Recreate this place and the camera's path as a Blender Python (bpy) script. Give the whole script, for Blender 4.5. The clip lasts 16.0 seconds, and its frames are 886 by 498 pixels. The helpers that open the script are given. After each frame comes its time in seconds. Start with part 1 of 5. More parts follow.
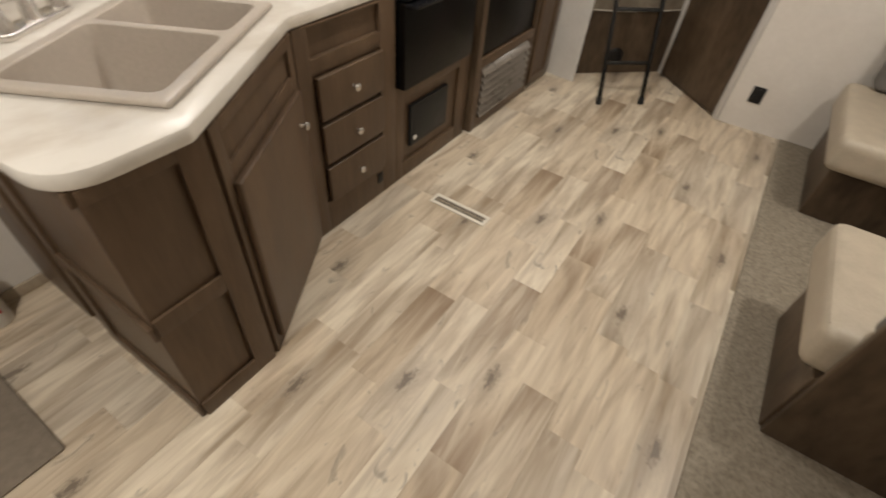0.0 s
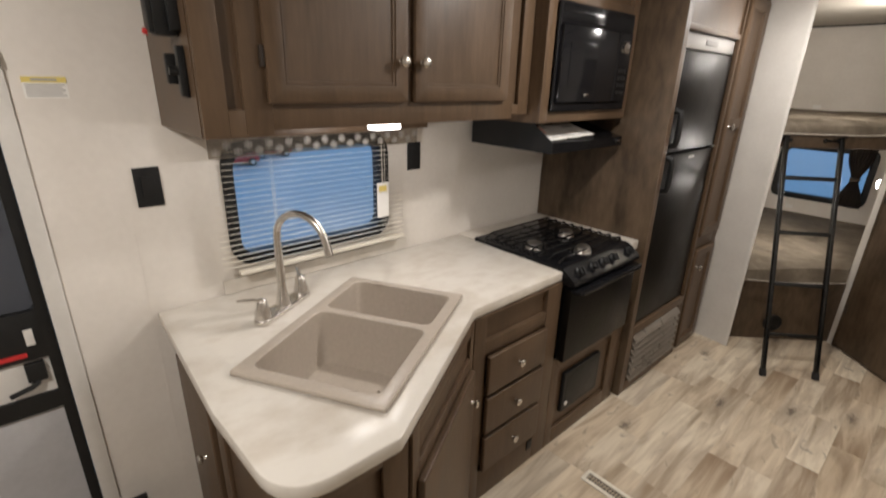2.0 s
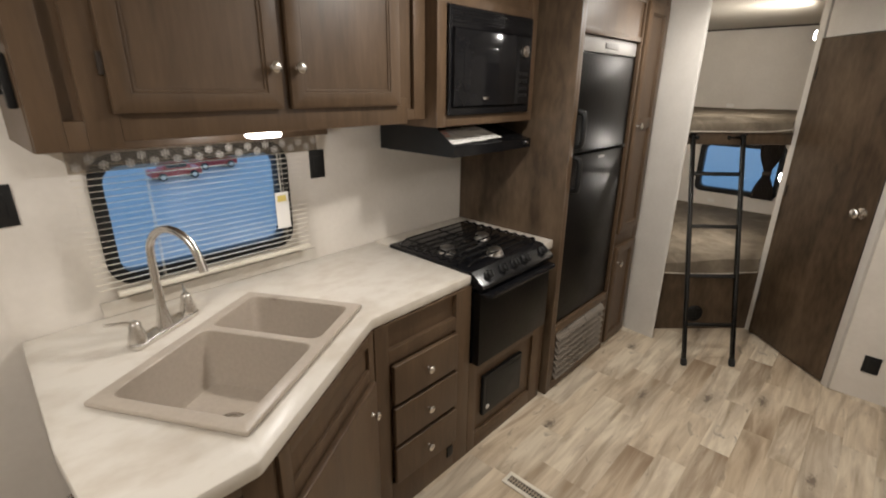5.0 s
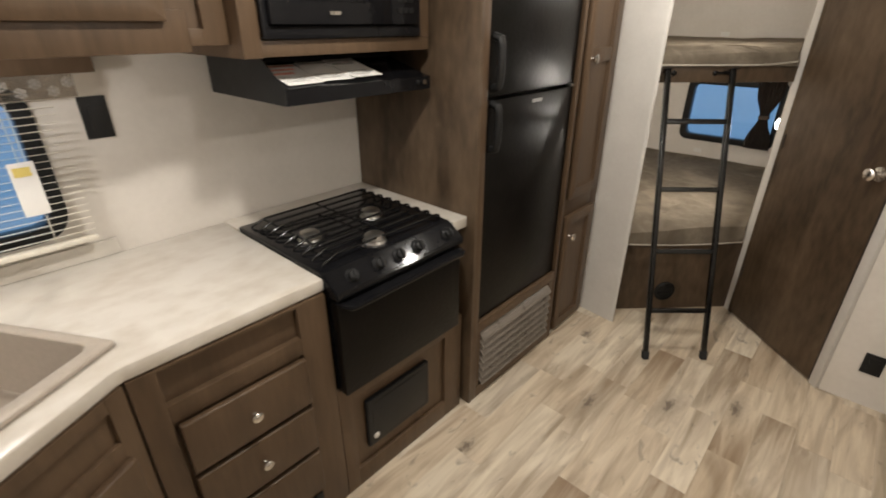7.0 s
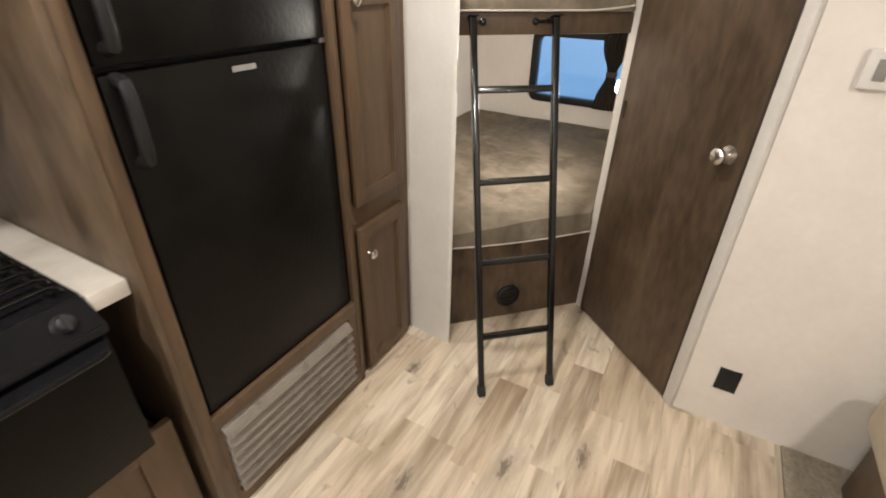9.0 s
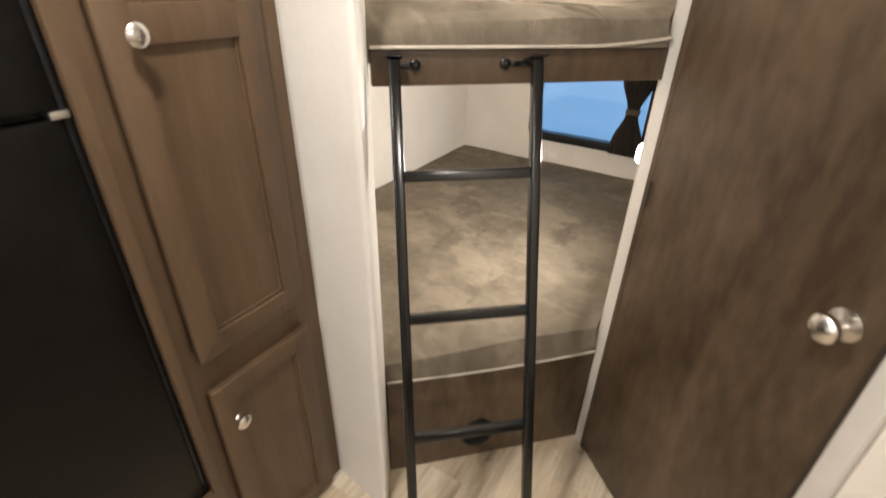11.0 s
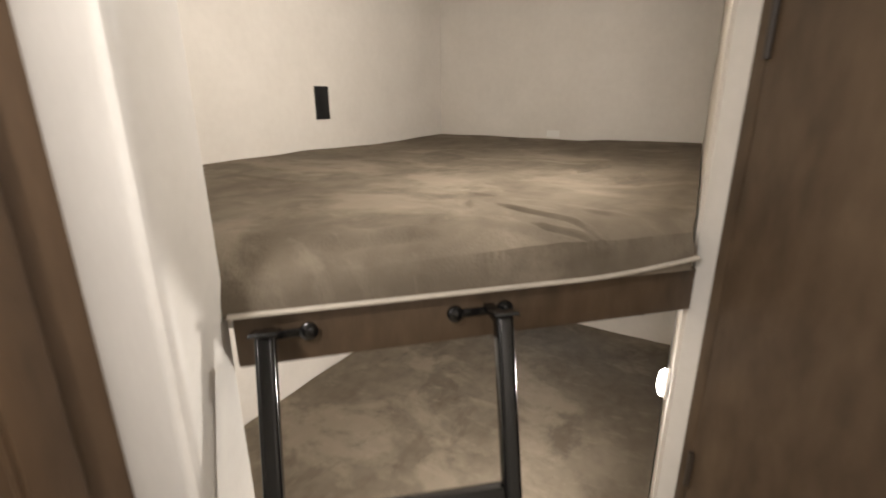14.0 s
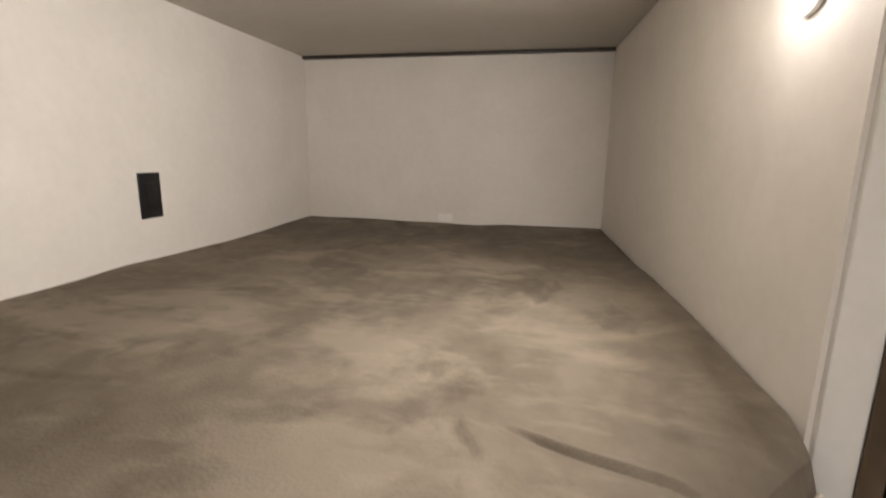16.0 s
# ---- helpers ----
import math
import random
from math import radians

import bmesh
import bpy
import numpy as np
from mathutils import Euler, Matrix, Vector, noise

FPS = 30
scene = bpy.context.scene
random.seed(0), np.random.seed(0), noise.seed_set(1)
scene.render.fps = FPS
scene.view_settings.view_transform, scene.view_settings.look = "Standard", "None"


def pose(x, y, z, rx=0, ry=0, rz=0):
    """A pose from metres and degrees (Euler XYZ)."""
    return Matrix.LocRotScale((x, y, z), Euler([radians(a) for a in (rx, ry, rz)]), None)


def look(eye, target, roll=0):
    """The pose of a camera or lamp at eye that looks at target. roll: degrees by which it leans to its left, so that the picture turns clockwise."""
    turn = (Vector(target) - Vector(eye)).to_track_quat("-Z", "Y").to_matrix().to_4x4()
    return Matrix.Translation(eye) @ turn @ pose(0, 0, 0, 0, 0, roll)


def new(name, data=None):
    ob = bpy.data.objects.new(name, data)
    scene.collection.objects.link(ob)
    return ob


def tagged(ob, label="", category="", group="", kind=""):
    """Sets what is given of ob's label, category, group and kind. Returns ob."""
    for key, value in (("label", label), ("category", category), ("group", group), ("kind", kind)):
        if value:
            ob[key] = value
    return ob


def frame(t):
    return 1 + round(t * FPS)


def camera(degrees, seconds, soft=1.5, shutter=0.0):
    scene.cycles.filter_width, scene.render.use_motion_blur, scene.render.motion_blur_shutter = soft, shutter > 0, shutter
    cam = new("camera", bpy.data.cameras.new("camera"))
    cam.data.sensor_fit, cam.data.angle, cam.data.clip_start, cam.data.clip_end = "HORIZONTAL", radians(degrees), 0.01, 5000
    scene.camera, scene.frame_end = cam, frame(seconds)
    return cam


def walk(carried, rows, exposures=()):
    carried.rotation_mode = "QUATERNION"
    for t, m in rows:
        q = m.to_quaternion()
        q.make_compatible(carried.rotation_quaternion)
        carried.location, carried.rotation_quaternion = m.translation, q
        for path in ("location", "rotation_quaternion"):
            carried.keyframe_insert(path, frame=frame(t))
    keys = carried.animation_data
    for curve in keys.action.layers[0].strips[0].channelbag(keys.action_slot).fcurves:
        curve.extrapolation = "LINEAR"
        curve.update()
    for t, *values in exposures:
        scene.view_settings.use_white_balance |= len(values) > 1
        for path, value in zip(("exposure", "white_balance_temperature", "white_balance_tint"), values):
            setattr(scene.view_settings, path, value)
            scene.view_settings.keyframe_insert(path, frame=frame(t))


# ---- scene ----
cam = camera(86.8, 16.0, 1.8, 0.4)
PATH = [
    (0, (1.837, -0.167, 1.43), (1.112, 1.063, 0.029), 5.3),
    (0.5, (1.801, -0.209, 1.427), (0.824, 0.919, 0.095), 2.9),
    (1, (1.715, -0.213, 1.496), (0.553, 0.952, 0.359), 1.6),
    (1.5, (1.65, -0.225, 1.555), (0.354, 1.0, 0.648), 1.6),
    (2, (1.618, -0.23, 1.644), (0.229, 1.037, 0.962), 1.6),
    (2.5, (1.622, -0.23, 1.709), (0.176, 1.058, 1.209), 1.3),
    (3, (1.623, -0.219, 1.748), (0.159, 1.088, 1.364), 1.1),
    (3.5, (1.622, -0.202, 1.755), (0.178, 1.137, 1.406), 0.8),
    (4, (1.669, -0.147, 1.782), (0.268, 1.221, 1.374), 0.8),
    (4.5, (1.744, -0.094, 1.729), (0.396, 1.283, 1.193), 0.6),
    (4.7, (1.764, -0.083, 1.692), (0.443, 1.298, 1.103), 0.6),
    (6.8, (1.625, 0.619, 1.563), (0.459, 1.99, 0.691), 0.6),
    (7, (1.68, 0.708, 1.573), (0.466, 2.038, 0.704), 0.1),
    (7.5, (1.766, 0.873, 1.561), (0.576, 2.209, 0.665), -0.4),
    (8, (1.808, 1.025, 1.543), (0.76, 2.449, 0.607), -1.3),
    (8.5, (1.744, 1.275, 1.509), (0.844, 2.768, 0.527), -0.9),
    (8.7, (1.69, 1.405, 1.502), (0.87, 2.924, 0.492), 1.2),
    (10.8, (1.553, 2.289, 1.501), (0.607, 3.726, 0.481), 0.8),
    (11, (1.489, 2.37, 1.515), (0.589, 3.853, 0.519), 1.4),
    (11.5, (1.448, 2.497, 1.579), (0.449, 4.0, 0.718), 1.6),
    (12, (1.47, 2.571, 1.651), (0.3, 4.076, 1.047), 1.0),
    (12.5, (1.48, 2.591, 1.712), (0.304, 4.148, 1.27), -0.5),
    (13, (1.493, 2.646, 1.68), (0.345, 4.18, 1.107), -1.9),
    (13.5, (1.504, 2.726, 1.675), (0.358, 4.257, 1.091), -1.7),
    (14, (1.321, 2.847, 1.649), (0.351, 4.489, 1.047), -0.3),
    (14.5, (1.047, 3.022, 1.681), (0.454, 4.846, 1.114), 0.9),
    (15, (0.986, 3.144, 1.709), (0.684, 5.045, 1.168), 1.9),
    (15.5, (0.972, 3.162, 1.706), (0.702, 5.081, 1.208), 1.6),
    (16, (1.0, 3.15, 1.764), (0.607, 5.07, 1.363), 0.8),
]
walk(cam, [(t, look(eye, target, roll)) for t, eye, target, roll in PATH],
     [(0, -0.04, 6500, 10), (2.0, -0.20, 6350, 12), (4.0, -0.22, 6380, 11), (7.5, 0.08, 6500, 10), (8.7, 0.54, 6380, 11), (11.0, 0.68, 6500, 11),
      (12.5, 0.32, 6520, 12), (13.5, 0.28, 6400, 12), (14.5, 0.0, 6450, 12), (16.0, 0.0, 6200, 13)])

# ---- world and lights ----
world = bpy.data.worlds.new("world")
scene.world = world
world.use_nodes = True
wn = world.node_tree.nodes
wn["Background"].inputs[0].default_value = (0.26, 0.54, 0.92, 1)
wn["Background"].inputs[1].default_value = 1.1


def point_lamp(name, x, y, z, watts, radius, tint=(1.0, 0.86, 0.70)):
    data = bpy.data.lights.new(name, "POINT")
    data.energy, data.shadow_soft_size, data.color = watts, radius, tint
    ob = new(name, data)
    ob.location = (x, y, z)
    return ob


CEIL = 2.15
# Third dome is unseen, added as fill; the unseen fourth explains a wall shadow.
DOMES = [(1.03, 1.34), (1.01, 2.61), (1.03, -0.75), (2.65, 1.75)]
WARM = (1.0, 0.945, 0.87)
for (dx, dy), gain, side in zip(DOMES, (0.92, 0.64, 1.65, 1.0), (8.4, 4.4, 8.4, 8.4)):
    point_lamp("dome_glow", dx, dy, CEIL - 0.070, side * gain, 0.02, WARM)
    data = bpy.data.lights.new("dome_beam", "AREA")
    data.shape, data.size, data.energy, data.color = "DISK", 0.12, 9.8 * gain, WARM
    new("dome_beam", data).location = (dx, dy, CEIL - 0.055)
point_lamp("counter_glow", 0.36, 0.65, 1.450, 4.0, 0.03, (1.0, 0.95, 0.9))
for bz, watts in ((1.087, 8.5), (1.96, 10.0)):
    data = bpy.data.lights.new("bunk_beam", "AREA")
    data.shape, data.size, data.energy, data.color = "DISK", 0.06, watts, (1.0, 0.93, 0.83)
    new("bunk_beam", data).matrix_world = pose(1.25, 3.81, bz, 0, 90, 0)
    point_lamp("bunk_glow", 1.215, 3.81, bz, 0.5, 0.03, (1.0, 0.93, 0.84))


# ---- materials ----
def material(name, color, rough=0.5, metal=0.0, spec=0.5):
    m = bpy.data.materials.new(name)
    m.use_nodes = True
    p = m.node_tree.nodes["Principled BSDF"]
    p.inputs["Base Color"].default_value = (*color, 1)
    p.inputs["Roughness"].default_value = rough
    p.inputs["Metallic"].default_value = metal
    p.inputs["Specular IOR Level"].default_value = spec
    return m


def grained(name, dark, light, rough=0.5, scale=(3, 3, 3), noise_scale=4.0, detail=6.0, lo=0.3, hi=0.7,
            bump=0.0, bump_scale=60.0, bump_stretch=None, spec=0.5, rough_var=0.1, objrand=0.0, distort=0.0):
    """A surface with variation at two scales: broad blotches and fine grain."""
    m = material(name, light, rough, 0.0, spec)
    nt = m.node_tree
    n, l = nt.nodes, nt.links
    p = n["Principled BSDF"]
    tc = n.new("ShaderNodeTexCoord")
    mp = n.new("ShaderNodeMapping")
    mp.inputs["Scale"].default_value = scale
    l.new(tc.outputs["Object"], mp.inputs["Vector"])
    vec = mp.outputs["Vector"]
    info = None
    if objrand:
        info = n.new("ShaderNodeObjectInfo")
        off = n.new("ShaderNodeVectorMath")
        off.operation = "MULTIPLY_ADD"
        off.inputs[1].default_value = (37.0, 91.0, 53.0)
        l.new(info.outputs["Random"], off.inputs[0])
        l.new(vec, off.inputs[2])
        vec = off.outputs[0]
    a = n.new("ShaderNodeTexNoise")
    a.inputs["Scale"].default_value, a.inputs["Detail"].default_value = noise_scale, detail
    a.inputs["Distortion"].default_value = distort
    l.new(vec, a.inputs["Vector"])
    b = n.new("ShaderNodeTexNoise")
    b.inputs["Scale"].default_value, b.inputs["Detail"].default_value = noise_scale * 7, 3
    l.new(vec, b.inputs["Vector"])
    mix = n.new("ShaderNodeMath")
    mix.operation = "MULTIPLY_ADD"
    mix.inputs[1].default_value = 0.35
    l.new(b.outputs["Fac"], mix.inputs[0])
    sc = n.new("ShaderNodeMath")
    sc.operation = "MULTIPLY"
    sc.inputs[1].default_value = 0.65
    l.new(a.outputs["Fac"], sc.inputs[0])
    l.new(sc.outputs[0], mix.inputs[2])
    ramp = n.new("ShaderNodeValToRGB")
    ramp.color_ramp.elements[0].position, ramp.color_ramp.elements[0].color = lo, (*dark, 1)
    ramp.color_ramp.elements[1].position, ramp.color_ramp.elements[1].color = hi, (*light, 1)
    l.new(mix.outputs[0], ramp.inputs["Fac"])
    out = ramp.outputs["Color"]
    if objrand:
        hsv = n.new("ShaderNodeHueSaturation")
        rng = n.new("ShaderNodeMapRange")
        rng.inputs["To Min"].default_value, rng.inputs["To Max"].default_value = 1 - objrand, 1 + objrand
        l.new(info.outputs["Random"], rng.inputs["Value"])
        l.new(rng.outputs["Result"], hsv.inputs["Value"])
        l.new(out, hsv.inputs["Color"])
        out = hsv.outputs["Color"]
    l.new(out, p.inputs["Base Color"])
    rr = n.new("ShaderNodeMapRange")
    rr.inputs["To Min"].default_value, rr.inputs["To Max"].default_value = rough - rough_var, rough + rough_var
    l.new(a.outputs["Fac"], rr.inputs["Value"])
    l.new(rr.outputs["Result"], p.inputs["Roughness"])
    if bump:
        c = n.new("ShaderNodeTexNoise")
        c.inputs["Scale"].default_value, c.inputs["Detail"].default_value = bump_scale, 4
        if bump_stretch:
            mp2 = n.new("ShaderNodeMapping")
            mp2.inputs["Scale"].default_value = bump_stretch
            l.new(tc.outputs["Object"], mp2.inputs["Vector"])
            l.new(mp2.outputs["Vector"], c.inputs["Vector"])
        else:
            l.new(tc.outputs["Object"], c.inputs["Vector"])
        bp = n.new("ShaderNodeBump")
        bp.inputs["Strength"].default_value, bp.inputs["Distance"].default_value = bump, 0.004
        l.new(c.outputs["Fac"], bp.inputs["Height"])
        l.new(bp.outputs["Normal"], p.inputs["Normal"])
    return m


def glowing(name, color, strength):
    m = material(name, (0.9, 0.9, 0.9), 0.3)
    p = m.node_tree.nodes["Principled BSDF"]
    p.inputs["Emission Color"].default_value = (*color, 1)
    p.inputs["Emission Strength"].default_value = strength
    return m


def clear(name, gloss=0.08, tint=(1, 1, 1)):
    m = bpy.data.materials.new(name)
    m.use_nodes = True
    n, l = m.node_tree.nodes, m.node_tree.links
    n.remove(n["Principled BSDF"])
    t, g, x = n.new("ShaderNodeBsdfTransparent"), n.new("ShaderNodeBsdfGlossy"), n.new("ShaderNodeMixShader")
    t.inputs[0].default_value = (*tint, 1)
    g.inputs["Roughness"].default_value = 0.02
    x.inputs[0].default_value = gloss
    l.new(t.outputs[0], x.inputs[1])
    l.new(g.outputs[0], x.inputs[2])
    l.new(x.outputs[0], n["Material Output"].inputs["Surface"])
    return m


def plank_material():
    """Pale printed oak. Each plank's object colour holds its print: which end is dark, a seed, and the place of its knot."""
    m = material("oak_vinyl", (0.6, 0.5, 0.4), 0.42, 0.0, 0.4)
    n, l = m.node_tree.nodes, m.node_tree.links
    p = n["Principled BSDF"]

    def put(socket, value):
        if isinstance(value, (int, float, tuple)):
            socket.default_value = value
        else:
            l.new(value, socket)

    def calc(op, a, b=0.0, c=0.0, clamp=False):
        k = n.new("ShaderNodeMath")
        k.operation, k.use_clamp = op, clamp
        for i, value in enumerate((a, b, c)):
            put(k.inputs[i], value)
        return k.outputs[0]

    def span(value, f0, f1, t0, t1):
        k = n.new("ShaderNodeMapRange")
        put(k.inputs["Value"], value)
        for name, v in (("From Min", f0), ("From Max", f1), ("To Min", t0), ("To Max", t1)):
            put(k.inputs[name], v)
        return k.outputs["Result"]

    def blend(f, a, b, mode="MIX"):
        k = n.new("ShaderNodeMix")
        k.data_type, k.blend_type = "RGBA", mode
        put(k.inputs["Factor"], f)
        put(k.inputs["A"], a)
        put(k.inputs["B"], b)
        return k.outputs["Result"]

    tc, info = n.new("ShaderNodeTexCoord"), n.new("ShaderNodeObjectInfo")
    code, place, gen = n.new("ShaderNodeSeparateColor"), n.new("ShaderNodeSeparateXYZ"), n.new("ShaderNodeSeparateXYZ")
    l.new(info.outputs["Color"], code.inputs[0])
    l.new(tc.outputs["Object"], place.inputs[0])
    l.new(tc.outputs["Generated"], gen.inputs[0])
    end, seed, knot_x, knot_y = code.outputs[0], code.outputs[1], code.outputs[2], info.outputs["Alpha"]

    def print_noise(stretch, scale, detail, distort, shift):
        at = n.new("ShaderNodeCombineXYZ")
        put(at.inputs[0], calc("MULTIPLY", place.outputs[0], stretch[0]))
        put(at.inputs[1], calc("MULTIPLY", place.outputs[1], stretch[1]))
        put(at.inputs[2], calc("MULTIPLY_ADD", seed, 47.0, shift))
        k = n.new("ShaderNodeTexNoise")
        k.inputs["Scale"].default_value, k.inputs["Detail"].default_value, k.inputs["Distortion"].default_value = scale, detail, distort
        l.new(at.outputs[0], k.inputs["Vector"])
        return k.outputs["Fac"]

    broad = print_noise((5.5, 0.95), 1.8, 4, 0.9, 0.0)
    streak = print_noise((9.0, 0.9), 2.4, 4, 1.5, 5.0)
    fine = print_noise((70.0, 2.4), 2.0, 4, 0.4, 9.0)
    ramp = n.new("ShaderNodeValToRGB")
    for e, (pos, col) in zip(ramp.color_ramp.elements, ((0.29, (0.37, 0.295, 0.205, 1)), (0.68, (0.70, 0.62, 0.495, 1)))):
        e.position, e.color = pos, col
    ramp.color_ramp.elements.new(0.42).color = (0.52, 0.44, 0.34, 1)
    ramp.color_ramp.elements.new(0.52).color = (0.65, 0.565, 0.44, 1)
    l.new(broad, ramp.inputs["Fac"])
    grain = calc("MULTIPLY", span(streak, 0.36, 0.62, 0.82, 1.05), span(fine, 0.3, 0.7, 0.97, 1.03))
    tint = n.new("ShaderNodeCombineColor")
    for i, power in enumerate((0.85, 1.0, 1.15)):
        put(tint.inputs[i], calc("POWER", grain, power))
    col = blend(1.0, ramp.outputs["Color"], tint.outputs[0], "MULTIPLY")
    tone = n.new("ShaderNodeValToRGB")
    tone.color_ramp.interpolation = "CONSTANT"
    for e, (pos, c) in zip(tone.color_ramp.elements, ((0.0, (1.03, 1.025, 1.01, 1)), (0.85, (0.87, 0.815, 0.755, 1)))):
        e.position, e.color = pos, c
    for pos, c in ((0.22, (0.93, 0.93, 0.93, 1)), (0.42, (1.08, 1.08, 1.07, 1)), (0.62, (0.98, 0.945, 0.90, 1))):
        tone.color_ramp.elements.new(pos).color = c
    l.new(calc("FRACT", calc("MULTIPLY", seed, 7.31)), tone.inputs["Fac"])
    col = blend(1.0, col, tone.outputs["Color"], "MULTIPLY")
    # one end of a plank runs into brown heartwood
    north = calc("MULTIPLY", calc("POWER", gen.outputs[1], 1.25), span(end, 0.5, 1.0, 0.0, 1.0))
    south = calc("MULTIPLY", calc("POWER", calc("SUBTRACT", 1.0, gen.outputs[1]), 2.6), span(end, 0.0, 0.5, 1.0, 0.0))
    heart = calc("MULTIPLY", calc("ADD", north, south), span(streak, 0.30, 0.62, 1.25, 0.62), 0.0, True)
    col = blend(calc("MULTIPLY", heart, 0.92), col, (0.27, 0.185, 0.115, 1))
    # an oval knot with a soft halo
    dx = calc("DIVIDE", calc("SUBTRACT", place.outputs[0], calc("MULTIPLY", knot_x, 0.128)), 0.014)
    dy = calc("DIVIDE", calc("SUBTRACT", place.outputs[1], calc("MULTIPLY_ADD", knot_y, 1.6, -0.5)), 0.036)
    away = calc("SQRT", calc("ADD", calc("MULTIPLY", dx, dx), calc("MULTIPLY", dy, dy)))
    rough_edge = print_noise((40.0, 18.0), 2.0, 3, 0.8, 15.0)
    away = calc("ADD", away, span(rough_edge, 0.3, 0.7, -0.7, 0.7))
    col = blend(span(away, 1.0, 4.4, 0.55, 0.0), col, (0.34, 0.275, 0.205, 1))
    col = blend(span(away, 0.5, 1.6, 0.80, 0.0), col, (0.14, 0.108, 0.08, 1))
    # scattered small smudges
    smudge = print_noise((14.0, 6.0), 1.6, 3, 1.0, 21.0)
    col = blend(span(smudge, 0.64, 0.75, 0.0, 0.60), col, (0.20, 0.165, 0.13, 1))
    l.new(col, p.inputs["Base Color"])
    l.new(span(broad, 0.3, 0.7, 0.36, 0.48), p.inputs["Roughness"])
    bp = n.new("ShaderNodeBump")
    bp.inputs["Strength"].default_value, bp.inputs["Distance"].default_value = 0.10, 0.002
    l.new(fine, bp.inputs["Height"])
    l.new(bp.outputs["Normal"], p.inputs["Normal"])
    return m


def suede_material():
    """Brushed suede: pale and dark nap patches with ragged edges over broad blotches, and a fine pile."""
    m = grained("olive_brown_suede", (0.128, 0.105, 0.078), (0.200, 0.168, 0.128), 0.92, (1.3, 1.0, 1), 2.6, 8, 0.36, 0.64,
                0.35, 210, None, 0.12, 0.03, 0, 0.6)
    n, l = m.node_tree.nodes, m.node_tree.links
    p = n["Principled BSDF"]
    src = p.inputs["Base Color"].links[0].from_socket
    tc = n.new("ShaderNodeTexCoord")
    for scale, noise_scale, lo, hi, most, tone, shift in (((1.0, 1.5, 1), 2.7, 0.53, 0.61, 0.48, (0.305, 0.258, 0.198, 1), 3.0), ((1.6, 0.9, 1), 3.4, 0.57, 0.63, 0.5, (0.105, 0.086, 0.064, 1), 8.0),
                                                   ((2.4, 5.5, 1), 4.5, 0.56, 0.68, 0.30, (0.30, 0.255, 0.20, 1), 14.0)):
        mp = n.new("ShaderNodeMapping")
        mp.inputs["Scale"].default_value, mp.inputs["Location"].default_value = scale, (shift, shift, shift)
        mp.inputs["Rotation"].default_value = (0, 0, 0.5)
        l.new(tc.outputs["Object"], mp.inputs["Vector"])
        k = n.new("ShaderNodeTexNoise")
        k.inputs["Scale"].default_value, k.inputs["Detail"].default_value, k.inputs["Distortion"].default_value = noise_scale, 9, 0.25
        k.inputs["Roughness"].default_value = 0.62
        l.new(mp.outputs["Vector"], k.inputs["Vector"])
        r = n.new("ShaderNodeMapRange")
        for name, v in (("From Min", lo), ("From Max", hi), ("To Max", most)):
            r.inputs[name].default_value = v
        l.new(k.outputs["Fac"], r.inputs["Value"])
        mx = n.new("ShaderNodeMix")
        mx.data_type = "RGBA"
        mx.inputs["B"].default_value = tone
        l.new(r.outputs["Result"], mx.inputs["Factor"])
        l.new(src, mx.inputs["A"])
        src = mx.outputs["Result"]
    l.new(src, p.inputs["Base Color"])
    return m


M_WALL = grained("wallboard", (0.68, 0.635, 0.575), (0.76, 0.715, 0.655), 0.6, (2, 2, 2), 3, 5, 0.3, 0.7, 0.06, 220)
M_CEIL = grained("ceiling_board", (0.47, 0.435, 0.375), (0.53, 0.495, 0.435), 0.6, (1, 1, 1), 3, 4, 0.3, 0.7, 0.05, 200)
M_WOOD = grained("stained_wood", (0.056, 0.035, 0.020), (0.138, 0.088, 0.052), 0.40, (7, 7, 1.0), 1.6, 6, 0.2, 0.8,
                 0.08, 60, (8, 8, 0.6), 0.34, 0.08, 0, 0.8)
M_PANEL = grained("dark_wood_panel", (0.050, 0.033, 0.020), (0.132, 0.091, 0.057), 0.42, (3.2, 3.2, 1.1), 1.5, 8, 0.36, 0.66,
                  0.12, 60, (8, 8, 0.6), 0.3, 0.08, 0, 1.0)
M_WHITE = grained("white_trim", (0.61, 0.585, 0.545), (0.68, 0.655, 0.615), 0.45, (2, 2, 2), 4, 4, 0.3, 0.7, 0.04, 150)
M_COUNTER = grained("marble_laminate", (0.54, 0.485, 0.41), (0.685, 0.645, 0.58), 0.30, (1.2, 0.8, 1), 2.6, 7, 0.34, 0.55, 0.0, 60, None, 0.5, 0.05, 0, 1.2)
M_SINK = grained("taupe_composite", (0.40, 0.345, 0.285), (0.46, 0.40, 0.335), 0.33, (4, 4, 4), 20, 4, 0.3, 0.7, 0.03, 300)
M_BLACK = grained("black_enamel", (0.006, 0.006, 0.007), (0.010, 0.010, 0.011), 0.11, (3, 3, 3), 4, 4, 0.3, 0.7, 0, 60, None, 0.22, 0.03)
M_FRIDGE = grained("black_fridge_door", (0.003, 0.0026, 0.0022), (0.006, 0.005, 0.0042), 0.33, (3, 3, 3), 4, 4, 0.3, 0.7, 0.22, 70, None, 0.16, 0.08)
M_PLASTIC = grained("black_plastic", (0.008, 0.008, 0.008), (0.014, 0.014, 0.014), 0.44, (3, 3, 3), 10, 4, 0.3, 0.7, 0, 60, None, 0.32)
